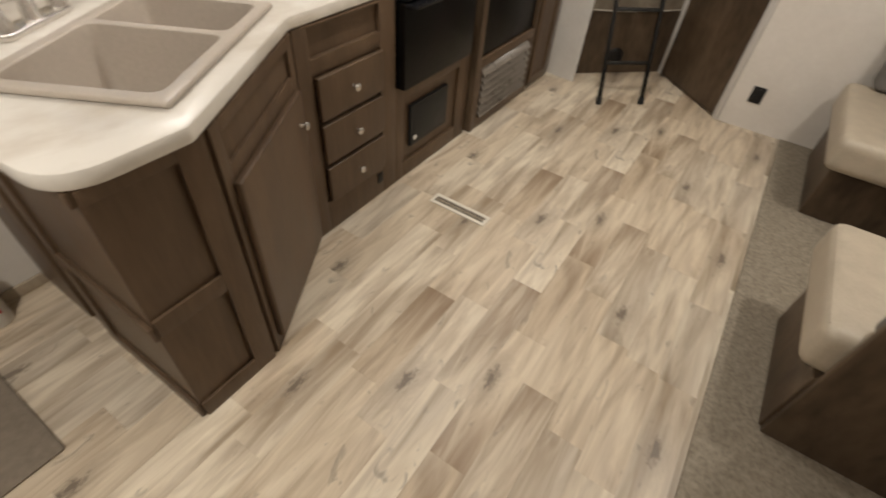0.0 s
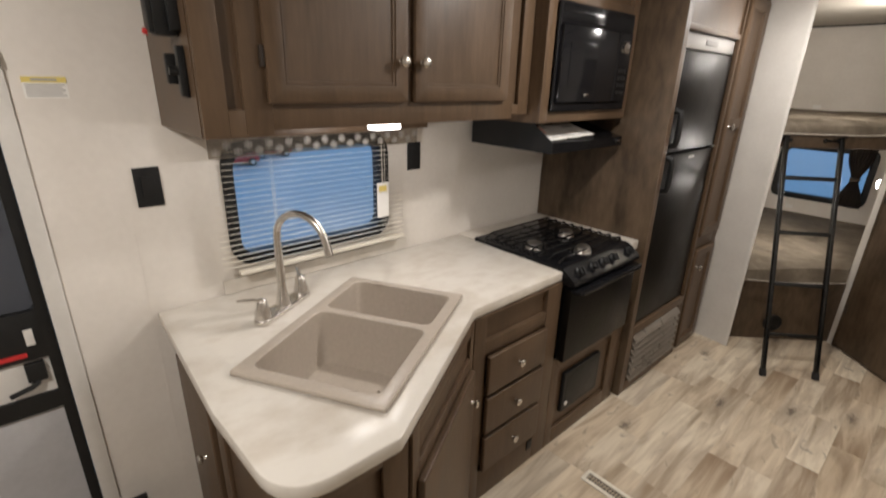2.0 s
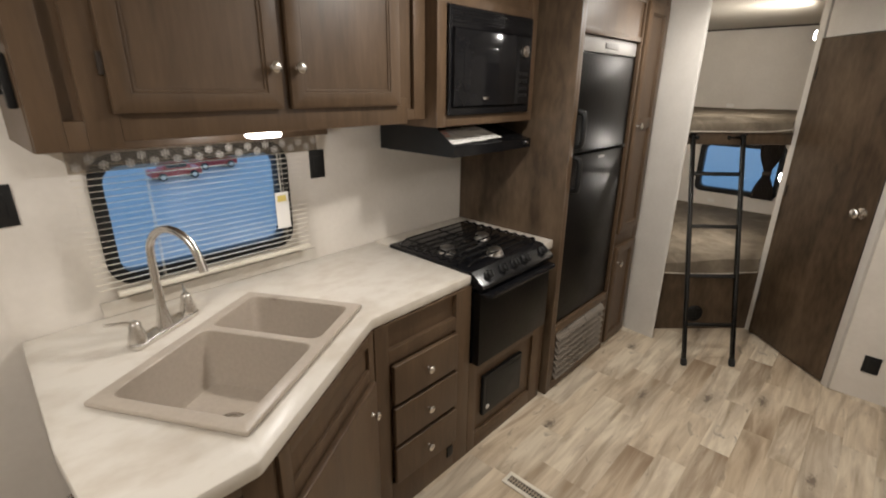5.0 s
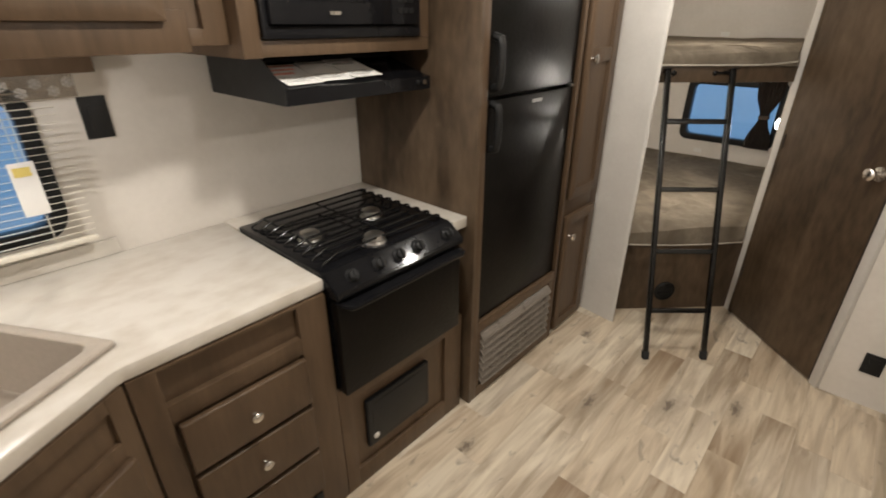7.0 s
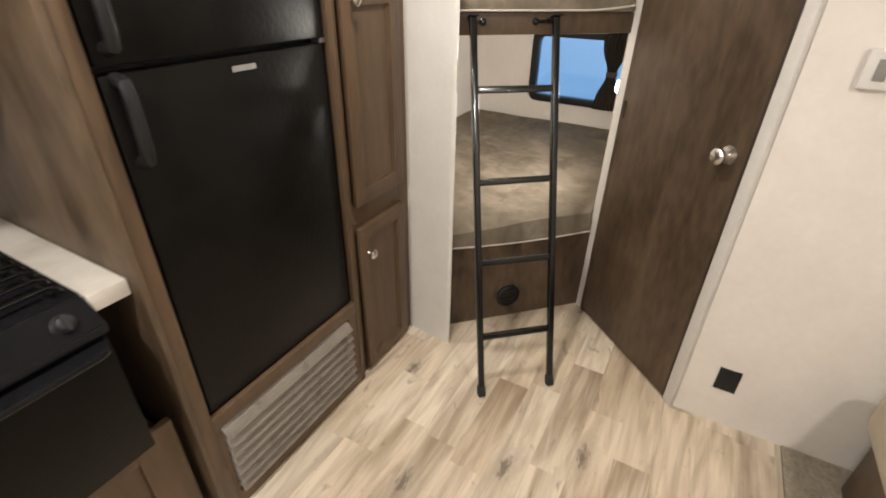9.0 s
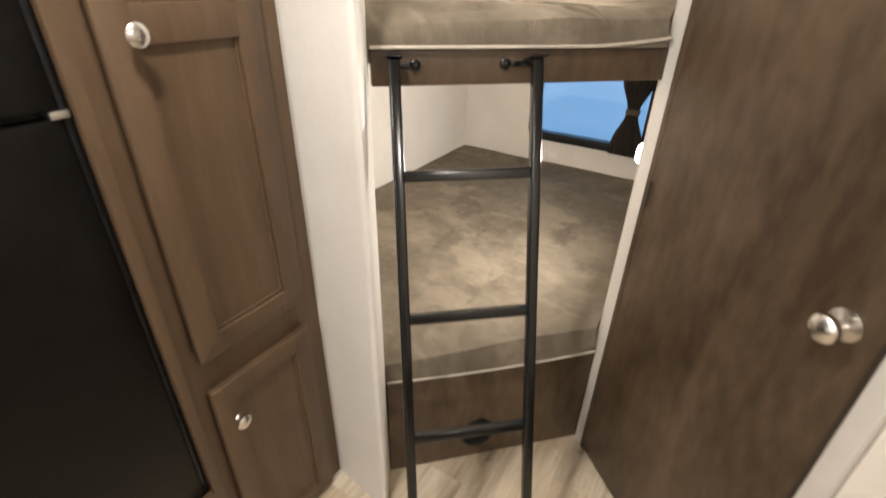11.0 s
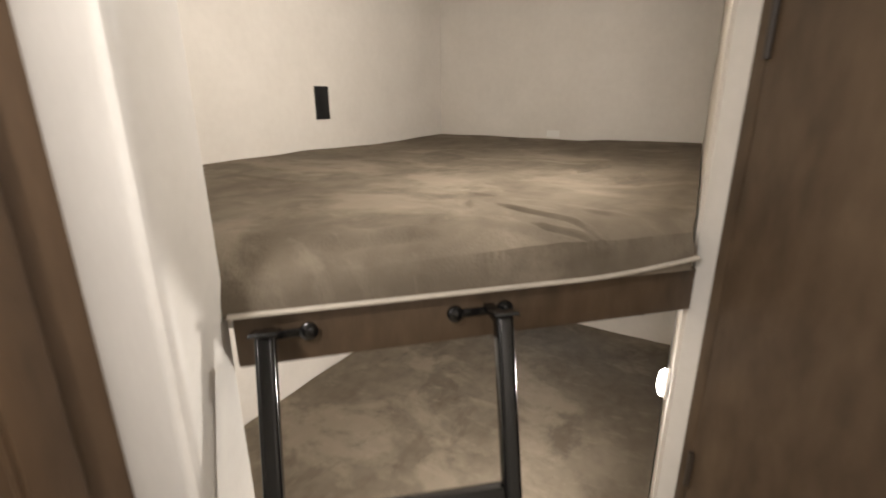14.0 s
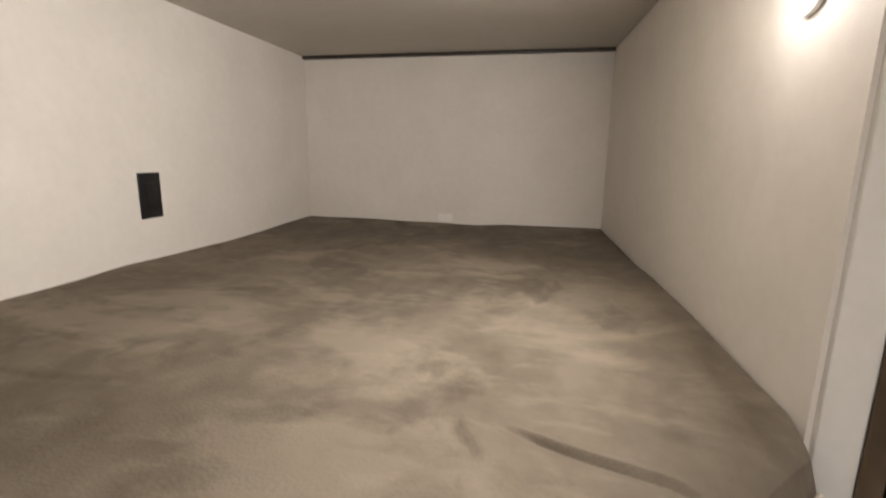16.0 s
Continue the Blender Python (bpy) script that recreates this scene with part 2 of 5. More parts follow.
M_GREYPL = grained("grey_plastic", (0.20, 0.19, 0.18), (0.26, 0.25, 0.235), 0.45, (3, 3, 3), 10, 4, 0.3, 0.7)
M_STRIPGREY = grained("grey_metal_strip", (0.30, 0.285, 0.27), (0.36, 0.345, 0.33), 0.38, (3, 3, 3), 6, 4, 0.3, 0.7)
M_RUBBER = material("black_rubber", (0.015, 0.015, 0.015), 0.75)
M_CHROME = material("chrome", (0.80, 0.78, 0.75), 0.12, 1.0)
M_NICKEL = material("brushed_nickel", (0.68, 0.65, 0.61), 0.26, 1.0)
M_STEEL = material("burner_steel", (0.62, 0.60, 0.57), 0.30, 1.0)
M_LOUVRE = grained("bronze_louvre", (0.15, 0.128, 0.105), (0.215, 0.187, 0.155), 0.30, (3, 3, 3), 5, 4, 0.3, 0.7)
M_TUBE = material("black_powder_coat", (0.006, 0.006, 0.006), 0.17)
M_SUEDE = suede_material()
M_PIPING = grained("cream_piping", (0.50, 0.45, 0.38), (0.60, 0.55, 0.47), 0.7, (5, 5, 5), 10, 3, 0.3, 0.7)
M_LEATHER = grained("cream_leatherette", (0.40, 0.34, 0.26), (0.50, 0.43, 0.33), 0.45, (3, 3, 3), 5, 5, 0.3, 0.7, 0.12, 160)
M_GREYCLOTH = grained("grey_upholstery", (0.13, 0.12, 0.11), (0.19, 0.175, 0.16), 0.85, (3, 3, 3), 9, 5, 0.3, 0.7, 0.25, 250)
M_CARPET = grained("beige_carpet", (0.19, 0.16, 0.12), (0.40, 0.345, 0.27), 0.95, (1, 1, 1), 70, 6, 0.3, 0.7, 0.9, 260, None, 0.1, 0.03)
M_MAT = grained("grey_entry_mat", (0.185, 0.152, 0.117), (0.26, 0.217, 0.168), 0.9, (1, 1, 1), 40, 5, 0.3, 0.7, 0.6, 260, None, 0.1, 0.03)
M_PLANK = plank_material()
M_GLASS = clear("window_glass", 0.06)
M_FILM = clear("clear_film", 0.10, (0.66, 0.62, 0.57))
M_SCREEN = clear("insect_screen", 0.0, (0.52, 0.52, 0.53))
M_DOME = glowing("lit_dome", (1.0, 0.93, 0.84), 14.0)
M_STRIP = glowing("lit_lens", (1.0, 0.95, 0.9), 16.0)
M_SLAT = grained("blind_slat", (0.70, 0.65, 0.55), (0.78, 0.73, 0.63), 0.4, (5, 5, 5), 6, 3, 0.3, 0.7)
M_CURTAIN = grained("brown_curtain", (0.06, 0.045, 0.035), (0.10, 0.078, 0.06), 0.9, (3, 3, 3), 20, 4, 0.3, 0.7, 0.3, 300)
M_PAPER = material("white_paper", (0.80, 0.78, 0.74), 0.7)
M_SNOW = material("frosted_print", (0.36, 0.335, 0.30), 0.6)
M_YELLOW = material("yellow_print", (0.72, 0.58, 0.16), 0.6)
M_GREYINK = material("grey_ink", (0.35, 0.34, 0.32), 0.6)
M_PINK = material("salmon_print", (0.75, 0.33, 0.25), 0.6)
M_RED = material("red_paint", (0.55, 0.03, 0.03), 0.4)
M_DARKSEAL = material("dark_trim", (0.035, 0.025, 0.018), 0.5)
M_CONCRETE = grained("showroom_floor", (0.30, 0.32, 0.34), (0.40, 0.42, 0.44), 0.4, (1, 1, 1), 0.6, 5, 0.3, 0.7)
M_FARWALL = grained("pale_cladding", (0.50, 0.54, 0.58), (0.62, 0.66, 0.70), 0.6, (1, 1, 1), 0.4, 5, 0.3, 0.7)
M_DOORSKIN = grained("grey_door_skin", (0.42, 0.42, 0.43), (0.50, 0.50, 0.51), 0.5, (2, 2, 2), 4, 4, 0.3, 0.7)
M_OAKTRIM = grained("pale_oak_trim", (0.36, 0.29, 0.21), (0.46, 0.385, 0.29), 0.5, (2, 14, 2), 3, 5, 0.3, 0.7)

# ---- building helpers ----
WORLD = {}


def thing(name, m, label="", category="", group="", kind=""):
    """An empty at the base of a thing; its parts hang from it."""
    ob = new(name)
    ob.empty_display_size = 0.1
    if not isinstance(m, Matrix):
        m = Matrix.Translation(m)
    ob.matrix_basis = m
    WORLD[ob.name] = m.copy()
    return tagged(ob, label, category, group, kind)


def mesh_of(name, bm, mat, smooth=None):
    me = bpy.data.meshes.new(name)
    bmesh.ops.recalc_face_normals(bm, faces=bm.faces[:])
    bm.to_mesh(me)
    bm.free()
    me.materials.append(mat)
    if smooth is not None:
        me.polygons.foreach_set("use_smooth", [True] * len(me.polygons))
        me.set_sharp_from_angle(angle=radians(smooth))
    return me


def part(name, bm, mat, parent, label="", local=False, smooth=38):
    """Links a bmesh as one mesh under a thing or a part; bm is in world metres unless local."""
    m = WORLD[parent.name]
    if not local:
        bm.transform(m.inverted())
    ob = new(name, mesh_of(name, bm, mat, smooth))
    ob.parent = parent
    WORLD[ob.name] = m
    return tagged(ob, label)


def solid(name, bm, mat, label="", category="", group="", kind="", smooth=38):
    """A thing that is one mesh, built in world metres."""
    ob = new(name, mesh_of(name, bm, mat, smooth))
    WORLD[ob.name] = Matrix.Identity(4)
    return tagged(ob, label, category, group, kind)


def box(x0, x1, y0, y1, z0, z1, bev=0.0, seg=2, m=None):
    bm = bmesh.new()
    bmesh.ops.create_cube(bm, size=1)
    bm.transform(Matrix.Translation(((x0 + x1) / 2, (y0 + y1) / 2, (z0 + z1) / 2)) @ Matrix.Diagonal((abs(x1 - x0), abs(y1 - y0), abs(z1 - z0), 1)))
    if bev:
        bmesh.ops.bevel(bm, geom=bm.edges[:], offset=bev, segments=seg, profile=0.6, affect="EDGES")
    if m is not None:
        bm.transform(m)
    return bm


def join(*bms):
    out = bmesh.new()
    for b in bms:
        me = bpy.data.meshes.new("tmp")
        b.to_mesh(me)
        b.free()
        out.from_mesh(me)
        bpy.data.meshes.remove(me)
    return out


def rod(p0, p1, r, seg=14, r2=None):
    bm = bmesh.new()
    p0, p1 = Vector(p0), Vector(p1)
    d = p1 - p0
    bmesh.ops.create_cone(bm, cap_ends=True, segments=seg, radius1=r, radius2=r if r2 is None else r2, depth=d.length)
    bm.transform(Matrix.Translation((p0 + p1) / 2) @ d.to_track_quat("Z", "Y").to_matrix().to_4x4())
    return bm


def lathe(profile, m, seg=24):
    """Turns (radius, height) pairs about the local z axis."""
    bm = bmesh.new()
    rings = []
    for r, z in profile:
        rings.append([bm.verts.new((r * math.cos(2 * math.pi * i / seg), r * math.sin(2 * math.pi * i / seg), z)) for i in range(seg)])
    for a, b in zip(rings, rings[1:]):
        for i in range(seg):
            bm.faces.new((a[i], a[(i + 1) % seg], b[(i + 1) % seg], b[i]))
    bm.faces.new(rings[0][::-1])
    bm.faces.new(rings[-1])
    bm.transform(m)
    return bm


def tube(points, r, seg=10, radii=None):
    """A round bar along a line of points."""
    bm = bmesh.new()
    pts = [Vector(p) for p in points]
    rings, ref = [], None
    for i, p in enumerate(pts):
        d = (pts[min(i + 1, len(pts) - 1)] - pts[max(i - 1, 0)]).normalized()
        if ref is None:
            ref = d.orthogonal().normalized()
        ref = (ref - d * ref.dot(d)).normalized()
        side = d.cross(ref)
        rr = radii[i] if radii else r
        rings.append([bm.verts.new(p + (ref * math.cos(2 * math.pi * k / seg) + side * math.sin(2 * math.pi * k / seg)) * rr) for k in range(seg)])
    for a, b in zip(rings, rings[1:]):
        for k in range(seg):
            bm.faces.new((a[k], a[(k + 1) % seg], b[(k + 1) % seg], b[k]))
    bm.faces.new(rings[0][::-1])
    bm.faces.new(rings[-1])
    return bm


def rounded(pts, radius, seg=6):
    """Rounds the corners of a polygon; radius may be one number or one a corner."""
    out, n = [], len(pts)
    for i in range(n):
        r = radius[i] if isinstance(radius, (list, tuple)) else radius
        p, a, b = Vector(pts[i]), Vector(pts[i - 1]), Vector(pts[(i + 1) % n])
        if r <= 0:
            out.append(p)
            continue
        u, v = (a - p).normalized(), (b - p).normalized()
        half = u.angle(v) / 2
        cut = min(r / math.tan(half), (a - p).length * 0.49, (b - p).length * 0.49)
        q0, q1 = p + u * cut, p + v * cut
        for k in range(seg + 1):
            f = k / seg
            out.append((q0.lerp(p, f)).lerp(p.lerp(q1, f), f))
    return out


def rect(x0, x1, y0, y1, r=0.0, seg=6):
    return rounded([(x0, y0), (x1, y0), (x1, y1), (x0, y1)], r, seg) if r else [Vector(p) for p in ((x0, y0), (x1, y0), (x1, y1), (x0, y1))]


def slab(outer, z0, z1, holes=(), bev=0.0, m=None, seg=2):
    """A flat plate from an outline, with holes right through it."""
    bm = bmesh.new()
    edges = []
    for loop in (outer, *holes):
        vs = [bm.verts.new((p[0], p[1], z0)) for p in loop]
        edges += [bm.edges.new((vs[i], vs[(i + 1) % len(vs)])) for i in range(len(vs))]
    if holes:
        bmesh.ops.triangle_fill(bm, edges=edges, use_beauty=True)
    else:
        bm.faces.new(bm.verts[:])
    got = bmesh.ops.extrude_face_region(bm, geom=bm.faces[:])
    top = [v for v in got["geom"] if isinstance(v, bmesh.types.BMVert)]
    bmesh.ops.translate(bm, verts=top, vec=(0, 0, z1 - z0))
    bmesh.ops.recalc_face_normals(bm, faces=bm.faces[:])
    if bev:
        rim = [e for e in bm.edges if len(e.link_faces) == 2 and abs(e.verts[0].co.z - e.verts[1].co.z) < 1e-6 and e.calc_face_angle(0) > 1]
        bmesh.ops.bevel(bm, geom=rim, offset=bev, segments=seg, profile=0.5, affect="EDGES")
    if m is not None:
        bm.transform(m)
    return bm


def face_x(x, y, z):
    """A frame on a face that looks along +x: local x runs along y, local z up, local -y comes out of the face."""
    return pose(x, y, z, 0, 0, 90)


def stand(m):
    """Turns a plate drawn in local x, y into one standing in the frame m (drawn y becomes up, drawn z comes out)."""
    return m @ pose(0, 0, 0, 90, 0, 0)


def front(name, parent, w, h, m, mat, th=0.02, rail=0.055, deep=0.009):
    """A framed door front in frame m with its back at local y = 0: a frame with a moulded edge, and a sunken panel as its part."""
    d = part(name, slab(rect(0, w, 0, h, 0.002, 2), 0, th, [rect(rail, w - rail, rail, h - rail)], 0.003, stand(m)), mat, parent)
    part("panel", box(rail - 0.004, w - rail + 0.004, -th + deep, -0.002, rail - 0.004, h - rail + 0.004, 0, 2, m), mat, d)
    part("bead", slab(rect(rail - 0.001, w - rail + 0.001, rail - 0.001, h - rail + 0.001), 0.002, th - deep + 0.005,
                      [rect(rail + 0.008, w - rail - 0.008, rail + 0.008, h - rail - 0.008)], 0.003, stand(m)), mat, d)
    return d


def knob_mesh(m, s=1.0):
    """A turned nickel knob that stands out along local -y."""
    prof = [(0.008, 0), (0.006, 0.003), (0.0055, 0.011), (0.010, 0.014), (0.0155, 0.019), (0.0155, 0.023), (0.011, 0.027), (0.004, 0.0285)]
    return lathe([(r * s, z * s) for r, z in prof], m @ pose(0, 0, 0, 90, 0, 0), 16)


def plate(name, m, w, h, mat, label, category, group="", slots=()):
    """A wall plate with softened edges in frame m, centred; slots are (x, z, w, h) insets."""
    t = thing(name, m, label, category, group)
    part("cover", box(-w / 2, w / 2, -0.006, 0, -h / 2, h / 2, 0.002), mat, t, local=True)
    for sx, sz, sw, sh in slots:
        part("insert", box(sx - sw / 2, sx + sw / 2, -0.0085, -0.004, sz - sh / 2, sz + sh / 2, 0.001), M_PLASTIC, t, local=True)
    return t


# ---- shell ----
REAR = 5.07
FRONT = -2.4
WIN = (0.282, 0.885, 1.035, 1.405)       # galley window: y0, y1, z0, z1
DOORWAY = (-0.93, -0.255, 0.0, 1.90)
BWIN = (0.46, 1.12, 0.71, 1.16)        # lower bunk window: x0, x1, z0, z1
WT = 0.05


def wall_with_holes(name, m, w, h, holes, mat, label):
    """A wall standing in frame m (its face at local y = 0, its body behind)."""
    return solid(name, slab(rect(0, w, 0, h), -WT, 0, holes, 0, stand(m)), mat, label, "wall", kind="structure")


wall_with_holes("wall_west", face_x(0, FRONT, 0), REAR + WT - FRONT, CEIL,
                [rect(WIN[0] - FRONT, WIN[1] - FRONT, WIN[2], WIN[3], 0.07),
                 rect(DOORWAY[0] - FRONT, DOORWAY[1] - FRONT, 0.004, DOORWAY[3], 0.03)],
                M_WALL, "cream wallboard side wall with a window and entry doorway")
wall_with_holes("wall_north", pose(0.001, REAR, 0), 3.2, CEIL, [rect(BWIN[0], BWIN[1], BWIN[2], BWIN[3], 0.06)],
                M_WALL, "cream wallboard rear wall behind the bunks")
solid("wall_bunk", slab([Vector(p) for p in ((1.302, 3.69), (1.33, 3.70), (1.28, REAR - 0.002), (1.243, REAR - 0.002))], 0, CEIL - 0.002), M_WALL, "cream wallboard partition beside the bunk beds", "wall", kind="structure")
solid("wall_bath", box(1.84, 3.2, 3.20, 3.24, 0, CEIL - 0.002), M_WALL, "plain cream wallboard wall of the bathroom", "wall", kind="structure")
solid("wall_pantry", box(0.002, 0.70, 3.094, 3.12, 0, CEIL - 0.002), M_WALL, "cream wallboard partition at the foot of the bunks", "wall", kind="structure")
solid("wall_south", box(-WT, 3.2, FRONT - WT, FRONT, 0, CEIL), M_WALL, "plain cream wall at the front of the trailer", "wall", kind="structure")
solid("wall_east", box(3.15, 3.2, FRONT, REAR, 0, CEIL - 0.002), M_WALL, "plain cream wall of the slide-out", "wall", kind="structure")
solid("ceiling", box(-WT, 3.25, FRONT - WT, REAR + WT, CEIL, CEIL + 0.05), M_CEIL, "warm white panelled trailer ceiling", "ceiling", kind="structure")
solid("floor_base", box(-WT, 3.25, FRONT - WT, REAR + WT, -0.08, -0.006), M_DARKSEAL, "dark floor deck under the planks", "floor", kind="structure")
solid("carpet", box(2.215, 3.15, FRONT, 3.20, -0.006, 0.007, 0.003), M_CARPET, "beige speckled short-pile carpet of the slide-out", "carpet", kind="structure")

# white post between pantry and bunk opening, and the jamb behind it
post = thing("wall_post", (0.69, 3.04, 0), "white painted wall post beside the bunk opening", "wall", kind="structure")
part("post_face", slab(rounded([(0.600, 3.094), (0.886, 3.058), (0.804, 3.177), (0.69, 3.15), (0.60, 3.12)], [0, 0.016, 0.004, 0, 0]), 0, CEIL - 0.002), M_WHITE, post)
strip = thing("trim", (1.32, 3.66, 0), "narrow cream corner trim strip between bunk and door", "trim", kind="structure")
part("strip", slab(rounded([(1.308, 3.682), (1.3385, 3.659), (1.353, 3.676), (1.338, 3.715), (1.312, 3.715)], 0.004), 0, CEIL - 0.002), M_WHITE, strip)

# bathroom door, set in a diagonal wall
DM = pose(1.349, 3.641, 0, 0, 0, -43.0)
door = thing("door_1", DM, "closed dark wood-grain bathroom door with nickel knob", "door", kind="structure")
part("panel", box(0.004, 0.615, 0.0, 0.035, 0.012, 1.93, 0.003), M_PANEL, door, local=True)
part("frame", join(box(0.615, 0.655, -0.004, 0.05, 0, CEIL - 0.003, 0.003), box(0.0, 0.615, 0.004, 0.045, 1.935, CEIL - 0.003)), M_WHITE, door, "cream door frame and header", local=True)
part("hinge_jamb", box(-0.0190, 0.0020, 0.002, 0.034, 0.0, 1.932, 0.002), M_PANEL, door, local=True)
part("seal", box(0.605, 0.6149, -0.003, 0.02, 0.012, 1.93, 0.002), M_DARKSEAL, door, local=True)
knob_prof = [(0.030, 0), (0.030, 0.005), (0.012, 0.010), (0.011, 0.028), (0.020, 0.034), (0.026, 0.044), (0.026, 0.054), (0.018, 0.062), (0.004, 0.064)]
part("door_handle", lathe(knob_prof, pose(0.545, 0.0, 1.022, 90, 0, 0), 24), M_NICKEL, door, "satin nickel round knob", local=True)
for hz in (0.25, 1.0, 1.7):
    part("hinge", rod((0.006, -0.003, hz), (0.006, -0.003, hz + 0.07), 0.005, 10), M_DARKSEAL, door, local=True)

# ceiling battens
for bx0, by0, bx1, by1 in ((0.30, 1.16, 3.1, 1.16), (0.675, 2.38, 3.1, 2.38), (0.78, 3.20, 1.29, 3.69), (0.004, REAR - 0.012, 1.242, REAR - 0.012)):
    ang = math.degrees(math.atan2(by1 - by0, bx1 - bx0))
    ln = math.hypot(bx1 - bx0, by1 - by0)
    solid("trim", box(0, ln, -0.011, 0.011, -0.012, -0.001, 0.003, 2, pose(bx0, by0, CEIL, 0, 0, ang)), M_DARKSEAL, "dark brown batten over a ceiling joint", "trim", "ceiling battens", "structure")

# ---- galley window, blind and valance ----
wy0, wy1, wz0, wz1 = WIN
win = thing("window_1", (0, (wy0 + wy1) / 2, wz0), "galley window with rounded black frame", "window", kind="structure")
FX = face_x(0, 0, 0)
part("window_frame", slab(rect(wy0 - 0.032, wy1 + 0.03, wz0 - 0.035, wz1 + 0.032, 0.095), -0.05, 0.012, [rect(wy0 + 0.006, wy1 - 0.012, wz0 + 0.006, wz1 - 0.01, 0.06)], 0.004, stand(FX)), M_PLASTIC, win, "black rounded window frame")
g = part("pane", slab(rect(wy0 + 0.005, wy1 - 0.02, wz0 + 0.005, wz1 - 0.005, 0.06), -0.032, -0.028, (), 0, stand(FX)), M_GLASS, win)
g.visible_shadow = False

blind = thing("venetian_blind", (0.05, 0.58, 0.99), "cream mini venetian blind with open slats", "blind")
by0, by1 = 0.205, 0.958
part("bottom_rail", box(0.040, 0.062, by0 + 0.05, by1, 0.988, 1.004, 0.004), M_SLAT, blind)
for i in range(21):
    z = 1.020 + i * 0.0195
    b = box(-0.0105, 0.0105, by0, by1, -0.0006, 0.0006)
    b.transform(pose(0.05, 0, z, 0, -13, 0))
    part("slat", b, M_SLAT, blind)
for cy in (0.40, 0.86):
    part("ladder_cord", join(rod((0.041, cy, 1.0), (0.041, cy, 1.42), 0.0008, 5), rod((0.059, cy, 1.0), (0.059, cy, 1.42), 0.0008, 5)), M_SLAT, blind)
part("tilt_cord", rod((0.066, 0.845, 1.24), (0.064, 0.842, 1.42), 0.0011, 6), M_SLAT, blind)
tag = thing("price_tag", (0.067, 0.845, 1.17), "white hanging paper tag with yellow print", "tag")
part("card", box(0.066, 0.068, 0.817, 0.873, 1.10, 1.245, 0.0006), M_PAPER, tag)
part("print", box(0.0682, 0.0690, 0.825, 0.862, 1.208, 1.232), M_YELLOW, tag)

val = thing("valance", (0.05, 0.6, 1.40), "brown window valance with a clear snowflake edging", "valance")
part("board", box(0.004, 0.078, 0.20, 1.07, 1.452, 1.526, 0.004), M_WOOD, val)
edge = part("edging", box(0.072, 0.074, 0.20, 1.015, 1.394, 1.452), M_FILM, val, "clear plastic edging strip")
for i in range(24):
    cy, cz = 0.222 + i * 0.0338, 1.412 + 0.020 * (i % 2)
    arms = []
    for k in range(3):
        arms.append(box(-0.0008, 0.0008, -0.0145, 0.0145, -0.0012, 0.0012, 0, 2, pose(0.0765, cy, cz, 60 * k + 30, 0, 0)))
        for e in (-0.010, 0.010):
            arms.append(box(-0.0008, 0.0008, e - 0.001, e + 0.001, -0.005, 0.005, 0, 2, pose(0.0766, cy, cz, 60 * k + 30, 0, 0)))
    part("snowflake", join(*arms), M_SNOW, val, "white printed snowflake")

# plates on the galley wall
plate("switch_plate", face_x(0, 0.041, 1.316), 0.070, 0.118, M_PLASTIC, "black blank wall plate above the counter", "wall plate", "black wall plates", [(0, 0, 0.034, 0.066)])
plate("switch_plate", face_x(0, 1.055, 1.325), 0.070, 0.118, M_PLASTIC, "black wall outlet beside the window", "wall plate", "black wall plates", [(0, 0, 0.034, 0.066)])
plate("bunk_outlet", face_x(0, 4.197, 1.645), 0.068, 0.118, M_PLASTIC, "black wall outlet above the upper bunk", "wall plate", "black wall plates", [(0, 0, 0.034, 0.066)])
plate("wall_outlet", pose(1.976, 3.20, 0.217), 0.072, 0.100, M_PLASTIC, "black outlet low on the bathroom wall", "wall plate", "black wall plates", [(0, 0, 0.034, 0.066)])
th = thing("thermostat", pose(1.998, 3.20, 1.312), "white thermostat with a small grey screen", "thermostat")
part("case", box(-0.036, 0.036, -0.024, 0, -0.047, 0.047, 0.006), M_WHITE, th, local=True)
part("screen", box(-0.012, 0.014, -0.0255, -0.02, -0.026, 0.026, 0.001), M_GREYPL, th, local=True)
stk = thing("warning_sticker", face_x(0, -0.142, 1.597), "white and yellow warning sticker on the wall", "sticker")
part("paper", box(-0.045, 0.045, -0.0012, 0, -0.026, 0.026), M_PAPER, stk, local=True)
part("yellow_band", box(-0.045, 0.045, -0.0018, -0.001, 0.012, 0.026), M_YELLOW, stk, local=True)
part("print", join(*[box(-0.04, 0.04 - 0.006 * (k % 2), -0.0018, -0.001, -0.021 + 0.0065 * k, -0.018 + 0.0065 * k) for k in range(5)], box(-0.027, 0.025, -0.0024, -0.0015, 0.016, 0.022)), M_GREYINK, stk, local=True)
solid("trim", box(0.0, 0.0012, -0.016, -0.011, 0.0, 1.26), M_WALL, "thin cream batten over a wallboard joint", "trim", kind="structure")

# ---- galley base cabinets ----
CF = 0.62      # carcass front
KF = 0.64      # face frame front


def front_drawer(parent, y0, y1, z0, z1, x=KF):
    d = part("drawer", box(x, x + 0.02, y0, y1, z0, z1, 0.006, 3), M_WOOD, parent)
    part("handle", knob_mesh(face_x(x + 0.018, (y0 + y1) / 2, (z0 + z1) / 2)), M_NICKEL, d, "round nickel knob")


